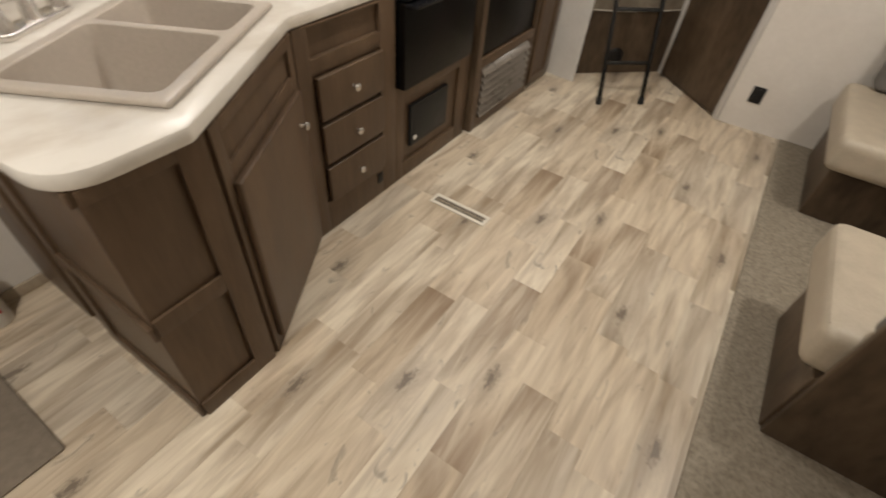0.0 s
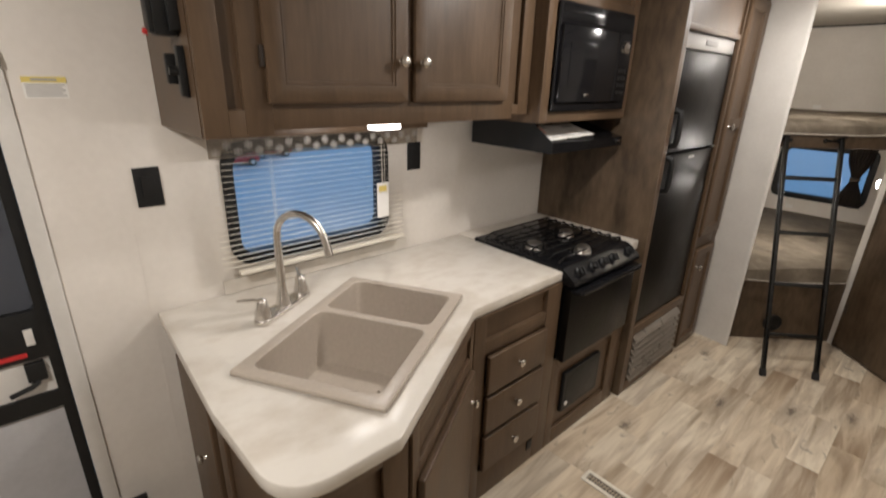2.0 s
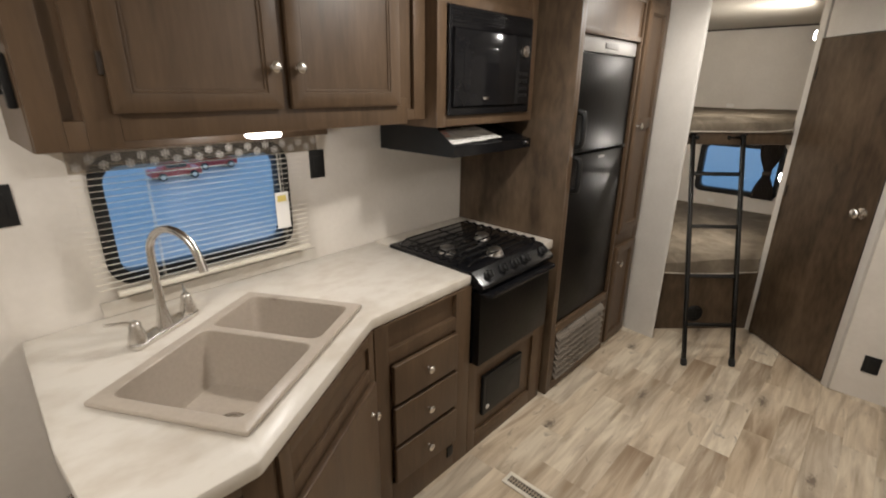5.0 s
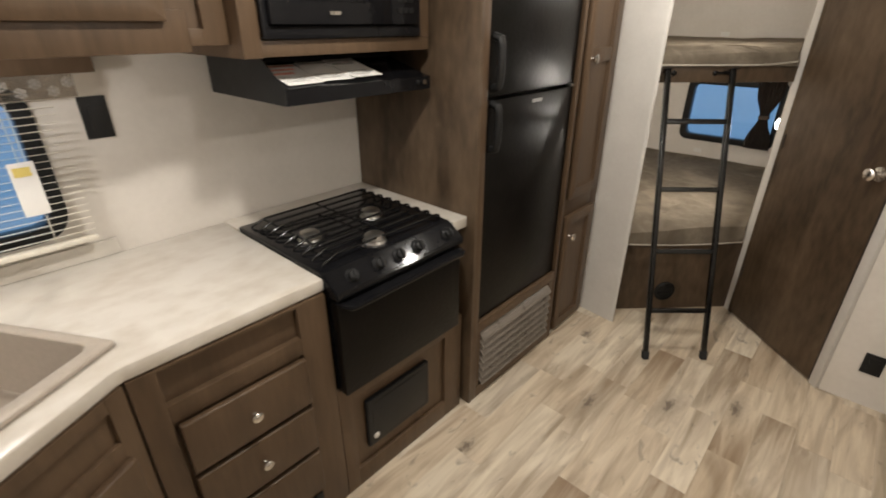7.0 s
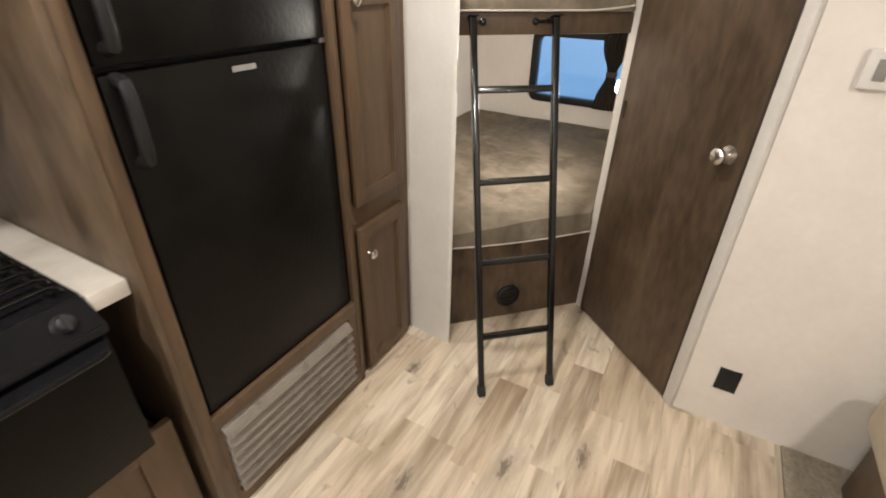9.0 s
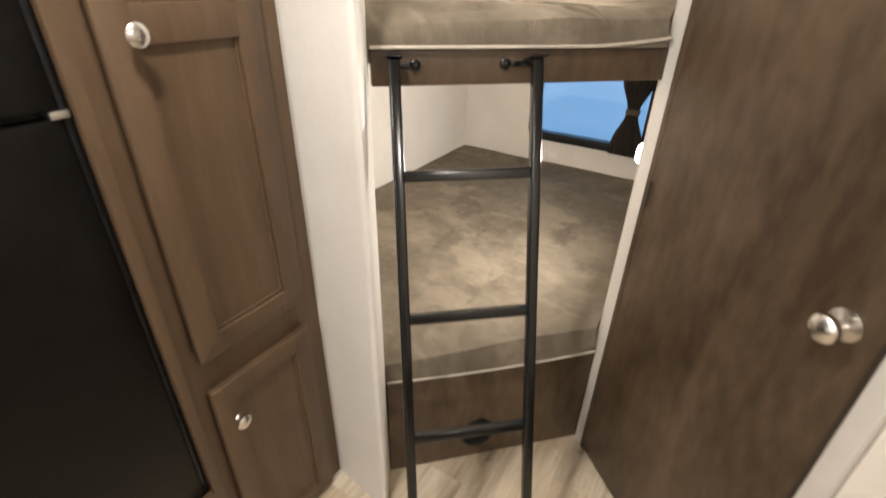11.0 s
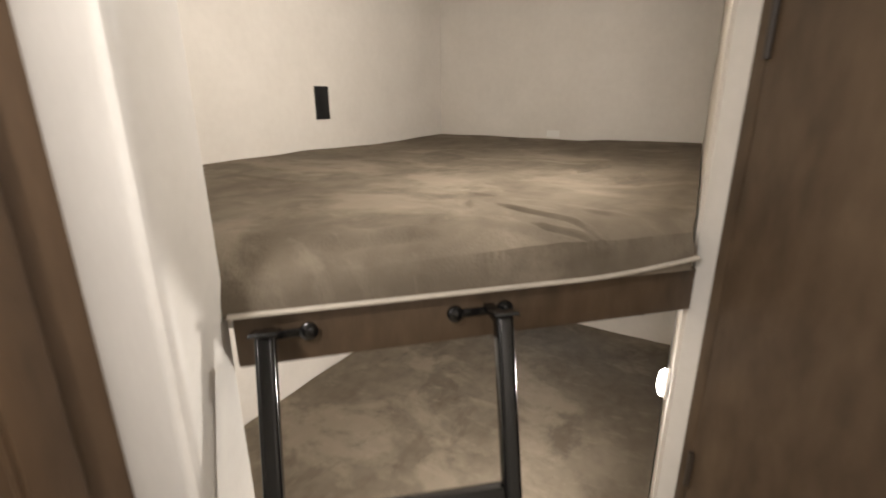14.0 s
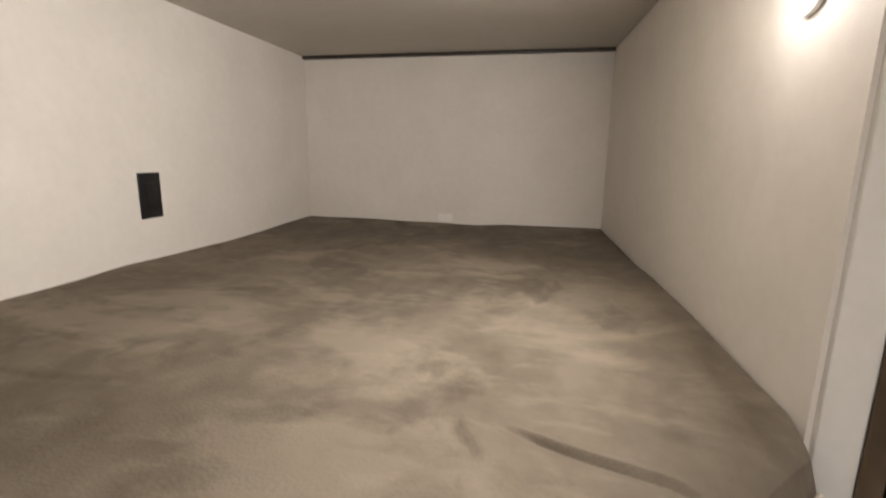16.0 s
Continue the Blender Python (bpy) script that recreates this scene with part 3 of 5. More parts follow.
corner = thing("corner_sink_cabinet", (0.5, 0.4, 0), "dark stained wooden corner sink cabinet with angled door", "cabinet")
body = [(0.004, 0.03), (0.93, 0.03), (0.922, 0.312), (0.632, 0.812), (0.004, 0.812)]
part("body", slab([Vector(p) for p in body], 0, 0.868, [[Vector(p) for p in ((0.02, 0.045), (0.915, 0.045), (0.908, 0.308), (0.622, 0.798), (0.02, 0.798))]]), M_WOOD, corner)
# end panel towards the aisle, framed in two fields
EM = face_x(0.929, 0.034, 0)
part("end_frame", join(box(0.194, 0.264, -0.010, 0, 0.0, 0.866, 0.002, 2, EM),
                       box(0.0, 0.194, -0.010, 0, 0.0, 0.07, 0.002, 2, EM), box(0.0, 0.194, -0.010, 0, 0.415, 0.475, 0.002, 2, EM),
                       box(0.0, 0.194, -0.010, 0, 0.83, 0.866, 0.002, 2, EM)), M_WOOD, corner)
# angled front with its overlay door
AM = Matrix.Translation((0.922, 0.312, 0)) @ pose(0, 0, 0, 0, 0, math.degrees(math.atan2(0.50, -0.29)))
AL = math.hypot(0.29, 0.50)
ad = part("door", box(0.028, 0.538, -0.034, -0.012, 0.055, 0.700, 0.006, 3, AM), M_WOOD, corner)
part("handle", knob_mesh(AM @ pose(0.490, -0.034, 0.60)), M_NICKEL, ad, "round nickel knob")
part("angled_frame", join(box(0.0, 0.045, -0.012, 0, 0, 0.866, 0.002, 2, AM), box(AL - 0.045, AL, -0.012, 0, 0, 0.866, 0.002, 2, AM),
                          box(0.045, AL - 0.045, -0.012, 0, 0, 0.055, 0.002, 2, AM), box(0.045, AL - 0.045, -0.012, 0, 0.655, 0.745, 0.002, 2, AM),
                          box(0.045, AL - 0.045, -0.012, 0, 0.83, 0.866, 0.002, 2, AM)), M_WOOD, corner)
# side towards the entry with a narrow door
SM = pose(0.0, 0.03, 0)
sd = part("door", box(0.10, 0.40, -0.02, 0, 0.09, 0.80, 0.005, 3, SM), M_WOOD, corner)
part("handle", knob_mesh(SM @ pose(0.29, -0.018, 0.52)), M_NICKEL, sd, "round nickel knob")
part("side_frame", join(box(0.44, 0.50, -0.012, 0, 0.0, 0.866, 0.002, 2, SM), box(0.50, 0.929, -0.012, 0, 0.40, 0.45, 0.002, 2, SM),
                        box(0.50, 0.929, -0.012, 0, 0.0, 0.07, 0.002, 2, SM), box(0.50, 0.929, -0.012, 0, 0.83, 0.866, 0.002, 2, SM)), M_WOOD, corner)

drw = thing("drawer_cabinet", (0.3, 1.08, 0), "dark stained wooden cabinet with three drawers", "cabinet")
part("body", box(0.004, CF, 0.814, 1.30, 0.0, 0.868), M_WOOD, drw)
part("face_frame", join(box(CF, KF, 0.824, 0.885, 0, 0.866, 0.002), box(CF, KF, 1.245, 1.338, 0, 0.866, 0.002), box(CF, KF, 0.885, 1.245, 0, 0.155, 0.002),
                        box(CF, KF, 0.885, 1.245, 0.70, 0.757, 0.002), box(CF, KF, 0.885, 1.245, 0.857, 0.866, 0.001)), M_WOOD, drw)
for z0, z1 in ((0.160, 0.325), (0.345, 0.512), (0.53, 0.695)):
    front_drawer(drw, 0.893, 1.240, z0, z1)
part("kick_vent", box(KF, KF + 0.006, 1.20, 1.235, 0.075, 0.125, 0.002), M_PLASTIC, drw, "small black grille")

# ---- worktop, sink, tap ----
SK = pose(0.525, 0.451, 0.91, 0, 0, 120.3)


def in_sink(pts):
    return [(SK @ Vector((p[0], p[1], 0))).to_2d() for p in pts]


top_outline = rounded([(0.003, 0.0), (0.62, -0.022), (0.958, -0.007), (0.962, 0.264), (0.640, 0.818), (0.633, 1.344), (0.003, 1.344)],
                      [0, 0, 0.125, 0.03, 0.05, 0.006, 0], 10)
worktop = thing("worktop", (0.4, 0.6, 0.87), "white marbled laminate worktop with rounded corner", "worktop")
part("top", slab(top_outline, 0.87, 0.91, [in_sink(rect(-0.311, 0.311, -0.205, 0.205, 0.02))], 0.006), M_COUNTER, worktop)
part("range_strip", join(box(0.003, 0.634, 1.906, 1.988, 0.872, 0.914, 0.003), box(0.003, 0.110, 1.345, 1.906, 0.872, 0.9135, 0.003)), M_COUNTER, worktop)
part("upstand", box(0.001, 0.012, 0.21, 1.008, 0.911, 0.962, 0.002), M_COUNTER, worktop, "low laminate upstand against the wall")

sink = thing("kitchen_sink", SK, "taupe composite double-bowl sink set in the worktop", "sink")
bowl_a, bowl_b = rect(-0.290, 0.045, -0.184, 0.184, 0.035), rect(0.074, 0.300, -0.184, 0.184, 0.035)
part("rim", slab(rect(-0.329, 0.329, -0.220, 0.220, 0.007), 0.001, 0.016, [bowl_a, bowl_b], 0.005, None, 3), M_SINK, sink, local=True)


def bowl(loop, depth, taper):
    bm = bmesh.new()
    cx = sum(p[0] for p in loop) / len(loop)
    cy = sum(p[1] for p in loop) / len(loop)
    rings = []
    for f, z in ((1.0, 0.010), (0.985, -0.01), (taper + 0.02, -depth + 0.02), (taper - 0.02, -depth + 0.004), (taper - 0.10, -depth)):
        rings.append([bm.verts.new((cx + (p[0] - cx) * f, cy + (p[1] - cy) * f, z)) for p in loop])
    for a, b in zip(rings, rings[1:]):
        for i in range(len(loop)):
            bm.faces.new((a[i], b[i], b[(i + 1) % len(loop)], a[(i + 1) % len(loop)]))
    mid = bm.verts.new((cx, cy, -depth - 0.004))
    for i in range(len(loop)):
        bm.faces.new((rings[-1][i], mid, rings[-1][(i + 1) % len(loop)]))
    bmesh.ops.recalc_face_normals(bm, faces=bm.faces[:])
    return bm


for loop, cx in ((bowl_a, -0.122), (bowl_b, 0.187)):
    w = part("bowl", bowl(loop, 0.165, 0.90), M_SINK, sink, local=True)
    part("drain", lathe([(0.040, 0), (0.042, 0.002), (0.034, 0.003), (0.030, -0.004), (0.004, -0.004)], pose(cx, 0.0, -0.165), 24), M_CHROME, w, "chrome drain ring", local=True)
plug = thing("drain_basket", SK @ pose(-0.125, -0.148, -0.1245, -75, 0, 0), "chrome drain strainer basket leaning in the sink bowl", "strainer")
part("basket", lathe([(0.020, 0), (0.026, 0.012), (0.038, 0.022), (0.040, 0.024), (0.034, 0.024), (0.010, 0.012)], pose(0, 0, 0), 20), M_CHROME, plug, local=True)
part("stem", rod((0, 0, 0.01), (0, 0, 0.05), 0.004, 8), M_CHROME, plug, local=True)

tap = thing("kitchen_tap", SK @ pose(0.035, 0.315, 0.0), "chrome high-arc kitchen tap with two lever handles", "tap")
part("base", slab(rect(-0.13, 0.13, -0.027, 0.027, 0.026), 0, 0.020, (), 0.006, None, 3), M_NICKEL, tap, local=True)
arc = [(0, 0, 0.018), (0, 0, 0.09), (0, 0, 0.24)] + [(-0.018 * (1 - math.cos(a)), -0.100 * (1 - math.cos(a)), 0.250 + 0.094 * math.sin(a)) for a in [math.pi * k / 14 for k in range(1, 14)]] + [(-0.036, -0.203, 0.250), (-0.037, -0.208, 0.232)]
part("spout", tube(arc, 0.0115, 14, [0.019, 0.0135, 0.0118] + [0.0115] * 13 + [0.0125, 0.0125]), M_NICKEL, tap, local=True)
part("collar", lathe([(0.026, 0.018), (0.023, 0.03), (0.017, 0.06), (0.0135, 0.085)], pose(0, 0, 0), 20), M_NICKEL, tap, local=True)
for hx in (-0.102, 0.102):
    h = part("handle", lathe([(0.026, 0.007), (0.025, 0.035), (0.018, 0.058), (0.016, 0.075), (0.010, 0.083), (0.003, 0.085)], pose(hx, 0, 0), 20), M_NICKEL, tap, local=True)
    part("lever", tube([(hx, 0, 0.074), (hx - 0.02 if hx < 0 else hx + 0.02, 0.02, 0.084), (hx - 0.05 if hx < 0 else hx + 0.05, 0.05, 0.088)], 0.005, 8, [0.008, 0.006, 0.004]), M_NICKEL, h, local=True)

# ---- range ----
rg = thing("gas_range", (0.3, 1.65, 0.40), "black three-burner gas range with oven door", "range")
RX = 0.668
part("body", join(box(0.118, 0.614, 1.348, 1.900, 0.40, 0.905), box(0.614, 0.641, 1.348, 1.900, 0.493, 0.905)), M_BLACK, rg)
part("hob", slab(rounded([(0.112, 1.346), (0.625, 1.346), (0.625, 1.904), (0.112, 1.904)], 0.015), 0.905, 0.921, (), 0.005), M_BLACK, rg)
panel_bm = bmesh.new()
pv = [(0.622, 0.920), (0.690, 0.873), (0.690, 0.850), (0.60, 0.850)]
for y in (1.346, 1.904):
    for px, pz in pv:
        panel_bm.verts.new((px, y, pz))
panel_bm.verts.ensure_lookup_table()
for k in range(4):
    panel_bm.faces.new([panel_bm.verts[i] for i in (k, (k + 1) % 4, 4 + (k + 1) % 4, 4 + k)])
panel_bm.faces.new([panel_bm.verts[i] for i in (3, 2, 1, 0)])
panel_bm.faces.new([panel_bm.verts[i] for i in (4, 5, 6, 7)])
bmesh.ops.bevel(panel_bm, geom=panel_bm.edges[:], offset=0.004, segments=2, affect="EDGES")
part("control_panel", panel_bm, M_BLACK, rg)
for ky in (1.425, 1.530, 1.615, 1.700, 1.845):
    km = pose(0.657, ky, 0.895, 0, 55, 0)
    k = part("knob", lathe([(0.022, 0), (0.022, 0.005), (0.017, 0.009), (0.016, 0.022), (0.012, 0.025), (0.003, 0.025)], km, 18), M_PLASTIC, rg)
    part("grip", box(-0.017, 0.017, -0.004, 0.004, 0.02, 0.031, 0.002, 2, km), M_PLASTIC, k)
od = part("oven_door", box(0.642, RX + 0.012, 1.350, 1.898, 0.490, 0.835, 0.006), M_FRIDGE, rg)
part("door_lip", slab(rounded([(0.66, 1.350), (0.725, 1.370), (0.725, 1.882), (0.66, 1.898)], [0, 0.03, 0.03, 0]), 0.820, 0.838, (), 0.006), M_BLACK, od, "rounded black oven door handle lip")
BURN = [(0.388, 1.462), (0.376, 1.735), (0.560, 1.598)]
for bx, by in BURN:
    bn = part("burner", lathe([(0.040, 0.921), (0.037, 0.929), (0.031, 0.931), (0.030, 0.936), (0.034, 0.938), (0.033, 0.945), (0.024, 0.950), (0.003, 0.951)], pose(bx, by, 0), 22), M_STEEL, rg, "steel burner cap")
    part("burner_cup", lathe([(0.062, 0.9212), (0.060, 0.924), (0.048, 0.9225), (0.042, 0.9212)], pose(bx, by, 0), 24), M_BLACK, bn)
for k in range(9):
    x = 0.162 + 0.053 * k
    part("grate_bar", tube([(x, 1.374, 0.923), (x, 1.380, 0.928), (x, 1.424, 0.944), (x, 1.866, 0.944), (x, 1.882, 0.938), (x, 1.888, 0.923)], 0.0042, 8), M_TUBE, rg)
for y in (1.425, 1.645, 1.864):
    part("grate_cross_bar", rod((0.148, y, 0.938), (0.600, y, 0.938), 0.0034, 8), M_BLACK, rg)

rb = thing("range_cabinet", (0.3, 1.65, 0), "dark wooden cabinet under the range with black access flap", "cabinet")
part("body", box(0.004, CF - 0.004, 1.302, 1.962, 0, 0.398), M_WOOD, rb)
part("face_frame", join(box(CF, KF, 1.340, 1.395, 0, 0.489, 0.002), box(CF, KF, 1.86, 1.962, 0, 0.489, 0.002), box(CF, KF, 1.395, 1.86, 0, 0.085, 0.002),
                        box(CF, KF, 1.395, 1.86, 0.425, 0.489, 0.002), box(CF - 0.004, CF + 0.006, 1.390, 1.865, 0.08, 0.43)), M_WOOD, rb)
fl = part("access_flap", box(CF + 0.006, CF + 0.027, 1.446, 1.756, 0.158, 0.373, 0.006, 3), M_PLASTIC, rb, "black plastic access flap")
part("flap_field", box(CF + 0.027, CF + 0.0285, 1.468, 1.734, 0.178, 0.353, 0.001), M_PLASTIC, fl)
part("latch", lathe([(0.013, 0), (0.013, 0.004), (0.009, 0.006), (0.003, 0.006)], face_x(CF + 0.026, 1.478, 0.198) @ pose(0, 0, 0, 90, 0, 0), 16), M_WHITE, fl, "small white round latch")

# ---- upper cabinets ----
uc = thing("upper_cabinet", (0.2, 0.7, 1.53), "dark stained wooden wall cabinet with two doors", "cabinet")
part("body", box(0.003, 0.392, 0.108, 1.30, 1.53, CEIL - 0.002), M_WOOD, uc)
part("face_frame", join(box(0.392, 0.41, 0.106, 0.165, 1.494, CEIL - 0.002, 0.002), box(0.392, 0.41, 0.205, 0.275, 1.494, CEIL - 0.002, 0.002),
                        box(0.392, 0.41, 0.165, 0.205, 1.494, 1.56, 0.002), box(0.392, 0.41, 0.165, 0.205, 2.085, CEIL - 0.002, 0.002),
                        box(0.392, 0.41, 0.275, 1.205, 1.508, 1.60, 0.002), box(0.392, 0.41, 0.275, 1.205, 2.06, CEIL - 0.002, 0.002),
                        box(0.392, 0.41, 0.68, 0.735, 1.60, 2.06), box(0.392, 0.41, 1.14, 1.205, 1.60, 2.06), box(0.392, 0.41, 1.205, 1.24, 1.522, 1.56, 0.002),
                        box(0.392, 0.41, 1.205, 1.24, 2.085, CEIL - 0.002, 0.002), box(0.392, 0.41, 1.24, 1.30, 1.522, CEIL - 0.002, 0.002)), M_WOOD, uc)
part("side_panel", box(0.003, 0.392, 0.104, 0.108, 1.494, CEIL - 0.002), M_WOOD, uc)
for y0, y1, ky in ((0.262, 0.694, 0.668), (0.722, 1.155, 0.748)):
    d = front("door", uc, y1 - y0, 0.498, face_x(0.41, y0, 1.575), M_WOOD, 0.02, 0.046, 0.009)
    part("handle", knob_mesh(face_x(0.43, ky, 1.690), 1.05), M_NICKEL, d, "round nickel knob")
for hz in (1.66, 1.98):
    part("hinge", box(0.41, 0.424, 0.250, 0.262, hz, hz + 0.05, 0.003), M_DARKSEAL, uc)
cl = thing("counter_light", (0.36, 0.65, 1.53), "small lit white lamp under the wall cabinet", "lamp")
part("housing", box(0.325, 0.39, 0.585, 0.72, 1.507, 1.5295, 0.003), M_WHITE, cl)
part("lens", box(0.332, 0.384, 0.605, 0.700, 1.490, 1.508, 0.006), M_STRIP, cl, "glowing lens")

mc = thing("microwave_cabinet", (0.2, 1.65, 1.37), "dark wooden wall cabinet housing the microwave", "cabinet")
part("side_panel", box(0.003, 0.452, 1.302, 1.318, 1.49, CEIL - 0.002), M_WOOD, mc)
part("top_box", box(0.003, 0.45, 1.318, 1.960, 1.955, CEIL - 0.002), M_WOOD, mc)
part("shelf", box(0.003, 0.468, 1.318, 1.960, 1.492, 1.532, 0.002), M_WOOD, mc)
part("face_frame", join(box(0.45, 0.47, 1.302, 1.352, 1.49, CEIL - 0.002, 0.002), box(0.45, 0.47, 1.91, 1.960, 1.532, CEIL - 0.002, 0.002),
                        box(0.45, 0.47, 1.352, 1.91, 1.93, 1.962, 0.002), box(0.45, 0.47, 1.352, 1.91, 2.105, CEIL - 0.002, 0.002)), M_WOOD, mc)
part("back", box(0.003, 0.02, 1.318, 1.960, 1.532, 1.955), M_WOOD, mc)

mw = thing("microwave", (0.25, 1.63, 1.533), "black built-in microwave oven with dark glass door", "microwave")
part("body", box(0.06, 0.458, 1.360, 1.902, 1.534, 1.926, 0.004), M_BLACK, mw)
part("trim_frame", slab(rect(1.354, 1.908, 1.534, 1.928, 0.006), 0, 0.012, [rect(1.372, 1.892, 1.566, 1.852, 0.006)], 0.003, stand(face_x(0.471, 0, 0))), M_BLACK, mw)
part("vent_grille", join(*[box(0.470, 0.486, 1.375, 1.89, 1.868 + 0.011 * k, 1.873 + 0.011 * k, 0.001) for k in range(5)]), M_BLACK, mw)
md = part("door", box(0.462, 0.496, 1.372, 1.772, 1.568, 1.850, 0.006), M_BLACK, mw)
part("window", box(0.495, 0.498, 1.425, 1.70, 1.625, 1.79, 0.002), M_BLACK, md, "dark mesh door window")
part("badge", box(0.4975, 0.4995, 1.548, 1.585, 1.592, 1.602, 0.001), M_CHROME, md, "small silver badge")
cp = part("control_panel", box(0.462, 0.494, 1.776, 1.892, 1.568, 1.850, 0.005), M_BLACK, mw)
part("dial", lathe([(0.026, 0), (0.024, 0.012), (0.004, 0.014)], face_x(0.494, 1.834, 1.79) @ pose(0, 0, 0, 90, 0, 0), 20), M_CHROME, cp, "chrome dial")
part("button_row", join(*[box(0.4935, 0.4965, 1.80 + 0.024 * (k % 3), 1.818 + 0.024 * (k % 3), 1.60 + 0.03 * (k // 3), 1.615 + 0.03 * (k // 3), 0.001) for k in range(12)]), M_PLASTIC, cp)

hood = thing("range_hood", (0.25, 1.67, 1.37), "black sloping range hood under the microwave", "range hood")
hb = bmesh.new()
prof = [(0.02, 1.490), (0.02, 1.366), (0.478, 1.366), (0.478, 1.408), (0.455, 1.411), (0.27, 1.462), (0.265, 1.490)]
va, vb = [hb.verts.new((x, 1.397, z)) for x, z in prof], [hb.verts.new((x, 1.956, z)) for x, z in prof]
for k in range(len(prof)):
    j = (k + 1) % len(prof)
    hb.faces.new((va[k], va[j], vb[j], vb[k]))
hb.faces.new(va[::-1])
hb.faces.new(vb)
part("shell", hb, M_BLACK, hood)
cheek = bmesh.new()
cv = [(0.02, 1.491), (0.02, 1.366), (0.478, 1.366), (0.478, 1.412), (0.36, 1.491)]
a0, b0 = [cheek.verts.new((x, 1.394, z)) for x, z in cv], [cheek.verts.new((x, 1.3975, z)) for x, z in cv]
for k in range(5):
    cheek.faces.new((a0[k], a0[(k + 1) % 5], b0[(k + 1) % 5], b0[k]))
cheek.faces.new(a0[::-1])
cheek.faces.new(b0)
part("side_plate", cheek, M_PLASTIC, hood)
for ky in (1.895, 1.925):
    part("switch", lathe([(0.008, 0), (0.008, 0.006), (0.002, 0.007)], face_x(0.478, ky, 1.390) @ pose(0, 0, 0, 90, 0, 0), 12), M_CHROME if ky > 1.9 else M_PLASTIC, hood)
for i, (py, ang, mat, bands) in enumerate(((1.480, 3, M_PINK, 3), (1.595, -5, M_GREYINK, 1), (1.705, 4, M_GREYINK, 2))):
    lf = thing("leaflet", pose(0.372, py, 1.4360 + 0.003 * i, 0, 15.4, ang), "printed white safety leaflet lying on the range hood", "leaflet", "leaflets on the hood")
    part("sheet", box(-0.078, 0.078, -0.060, 0.060, 0, 0.0022, 0.0006, 1), M_PAPER, lf, local=True)
    for k in range(bands):
        part("print", box(-0.072 + 0.030 * k, -0.058 + 0.030 * k, -0.054, 0.054 - 0.02 * k, 0.0022, 0.0028), mat, lf, local=True)
    part("text_lines", join(*[box(0.026 + 0.010 * k, 0.029 + 0.010 * k, -0.050, 0.046 - 0.02 * (k % 2), 0.0022, 0.0028) for k in range(4)]), M_GREYINK, lf, local=True)

# ---- tall unit: fridge and pantry ----
TF = 0.667
tall = thing("fridge_cabinet", (0.33, 2.35, 0), "tall dark wooden cabinet surround of the fridge", "cabinet")
part("side_panel", box(0.003, TF + 0.004, 1.990, 2.006, 0, CEIL - 0.002, 0.001), M_PANEL, tall)
part("face_frame", join(box(TF - 0.02, TF, 2.006, 2.044, 0, CEIL - 0.002, 0.001), box(TF - 0.02, TF, 2.678, 2.70, 0, CEIL - 0.002, 0.002),
                        box(TF - 0.02, TF, 2.044, 2.678, 0, 0.06, 0.002), box(TF - 0.02, TF, 2.044, 2.678, 0.362, 0.412, 0.002),
                        box(TF - 0.02, TF, 2.044, 2.678, 1.875, 1.90, 0.002), box(TF - 0.02, TF, 2.044, 2.678, 2.065, CEIL - 0.002, 0.002),
                        box(TF - 0.02, TF - 0.009, 2.044, 2.678, 1.90, 2.065)), M_WOOD, tall)
part("back", box(0.003, 0.02, 2.006, 2.70, 0, CEIL - 0.002), M_PANEL, tall)
lv = part("louvre_frame", box(TF - 0.018, TF - 0.002, 2.044, 2.062, 0.061, 0.361), M_WOOD, tall)
part("louvre_stile", box(TF - 0.018, TF - 0.002, 2.634, 2.678, 0.061, 0.361), M_WOOD, tall)
for k in range(7):
    part("slat", box(-0.0025, 0.0025, 2.064, 2.632, -0.026, 0.026, 0.001, 2, pose(TF + 0.002, 0, 0.090 + 0.041 * k, 0, -40, 0)), M_LOUVRE, lv, "bronze louvre slat")
part("grille_back", box(TF - 0.045, TF - 0.04, 2.046, 2.676, 0.062, 0.36), M_PLASTIC, tall)

fr = thing("refrigerator", (0.35, 2.35, 0.41), "glossy black two-door trailer refrigerator", "refrigerator")
part("case", box(0.05, TF - 0.056, 2.046, 2.676, 0.413, 1.873), M_PLASTIC, fr)
part("control_strip", box(TF - 0.055, TF - 0.020, 2.046, 2.676, 1.803, 1.872, 0.003), M_STRIPGREY, fr, "grey control strip above the doors")
part("badge", box(TF - 0.020, TF - 0.017, 2.30, 2.45, 1.825, 1.85, 0.002), M_GREYPL, fr)
for z0, z1, hz in ((0.420, 1.326, 1.235), (1.340, 1.797, 1.452)):
    d = part("door", box(TF - 0.055, TF - 0.014, 2.058, 2.664, z0, z1, 0.006), M_FRIDGE, fr)
    part("handle", tube([(TF + dx, 2.088, hz + dz) for dx, dz in ((-0.016, -0.082), (0.012, -0.076), (0.018, -0.05), (0.018, 0.05), (0.012, 0.076), (-0.016, 0.082))], 0.014, 10), M_PLASTIC, d, "black plastic grip handle")
part("logo_plate", box(TF - 0.014, TF - 0.0125, 2.35, 2.42, 1.292, 1.305), M_GREYPL, fr)
part("hinge", box(TF - 0.04, TF - 0.010, 2.648, 2.674, 1.327, 1.339, 0.002), M_STEEL, fr)
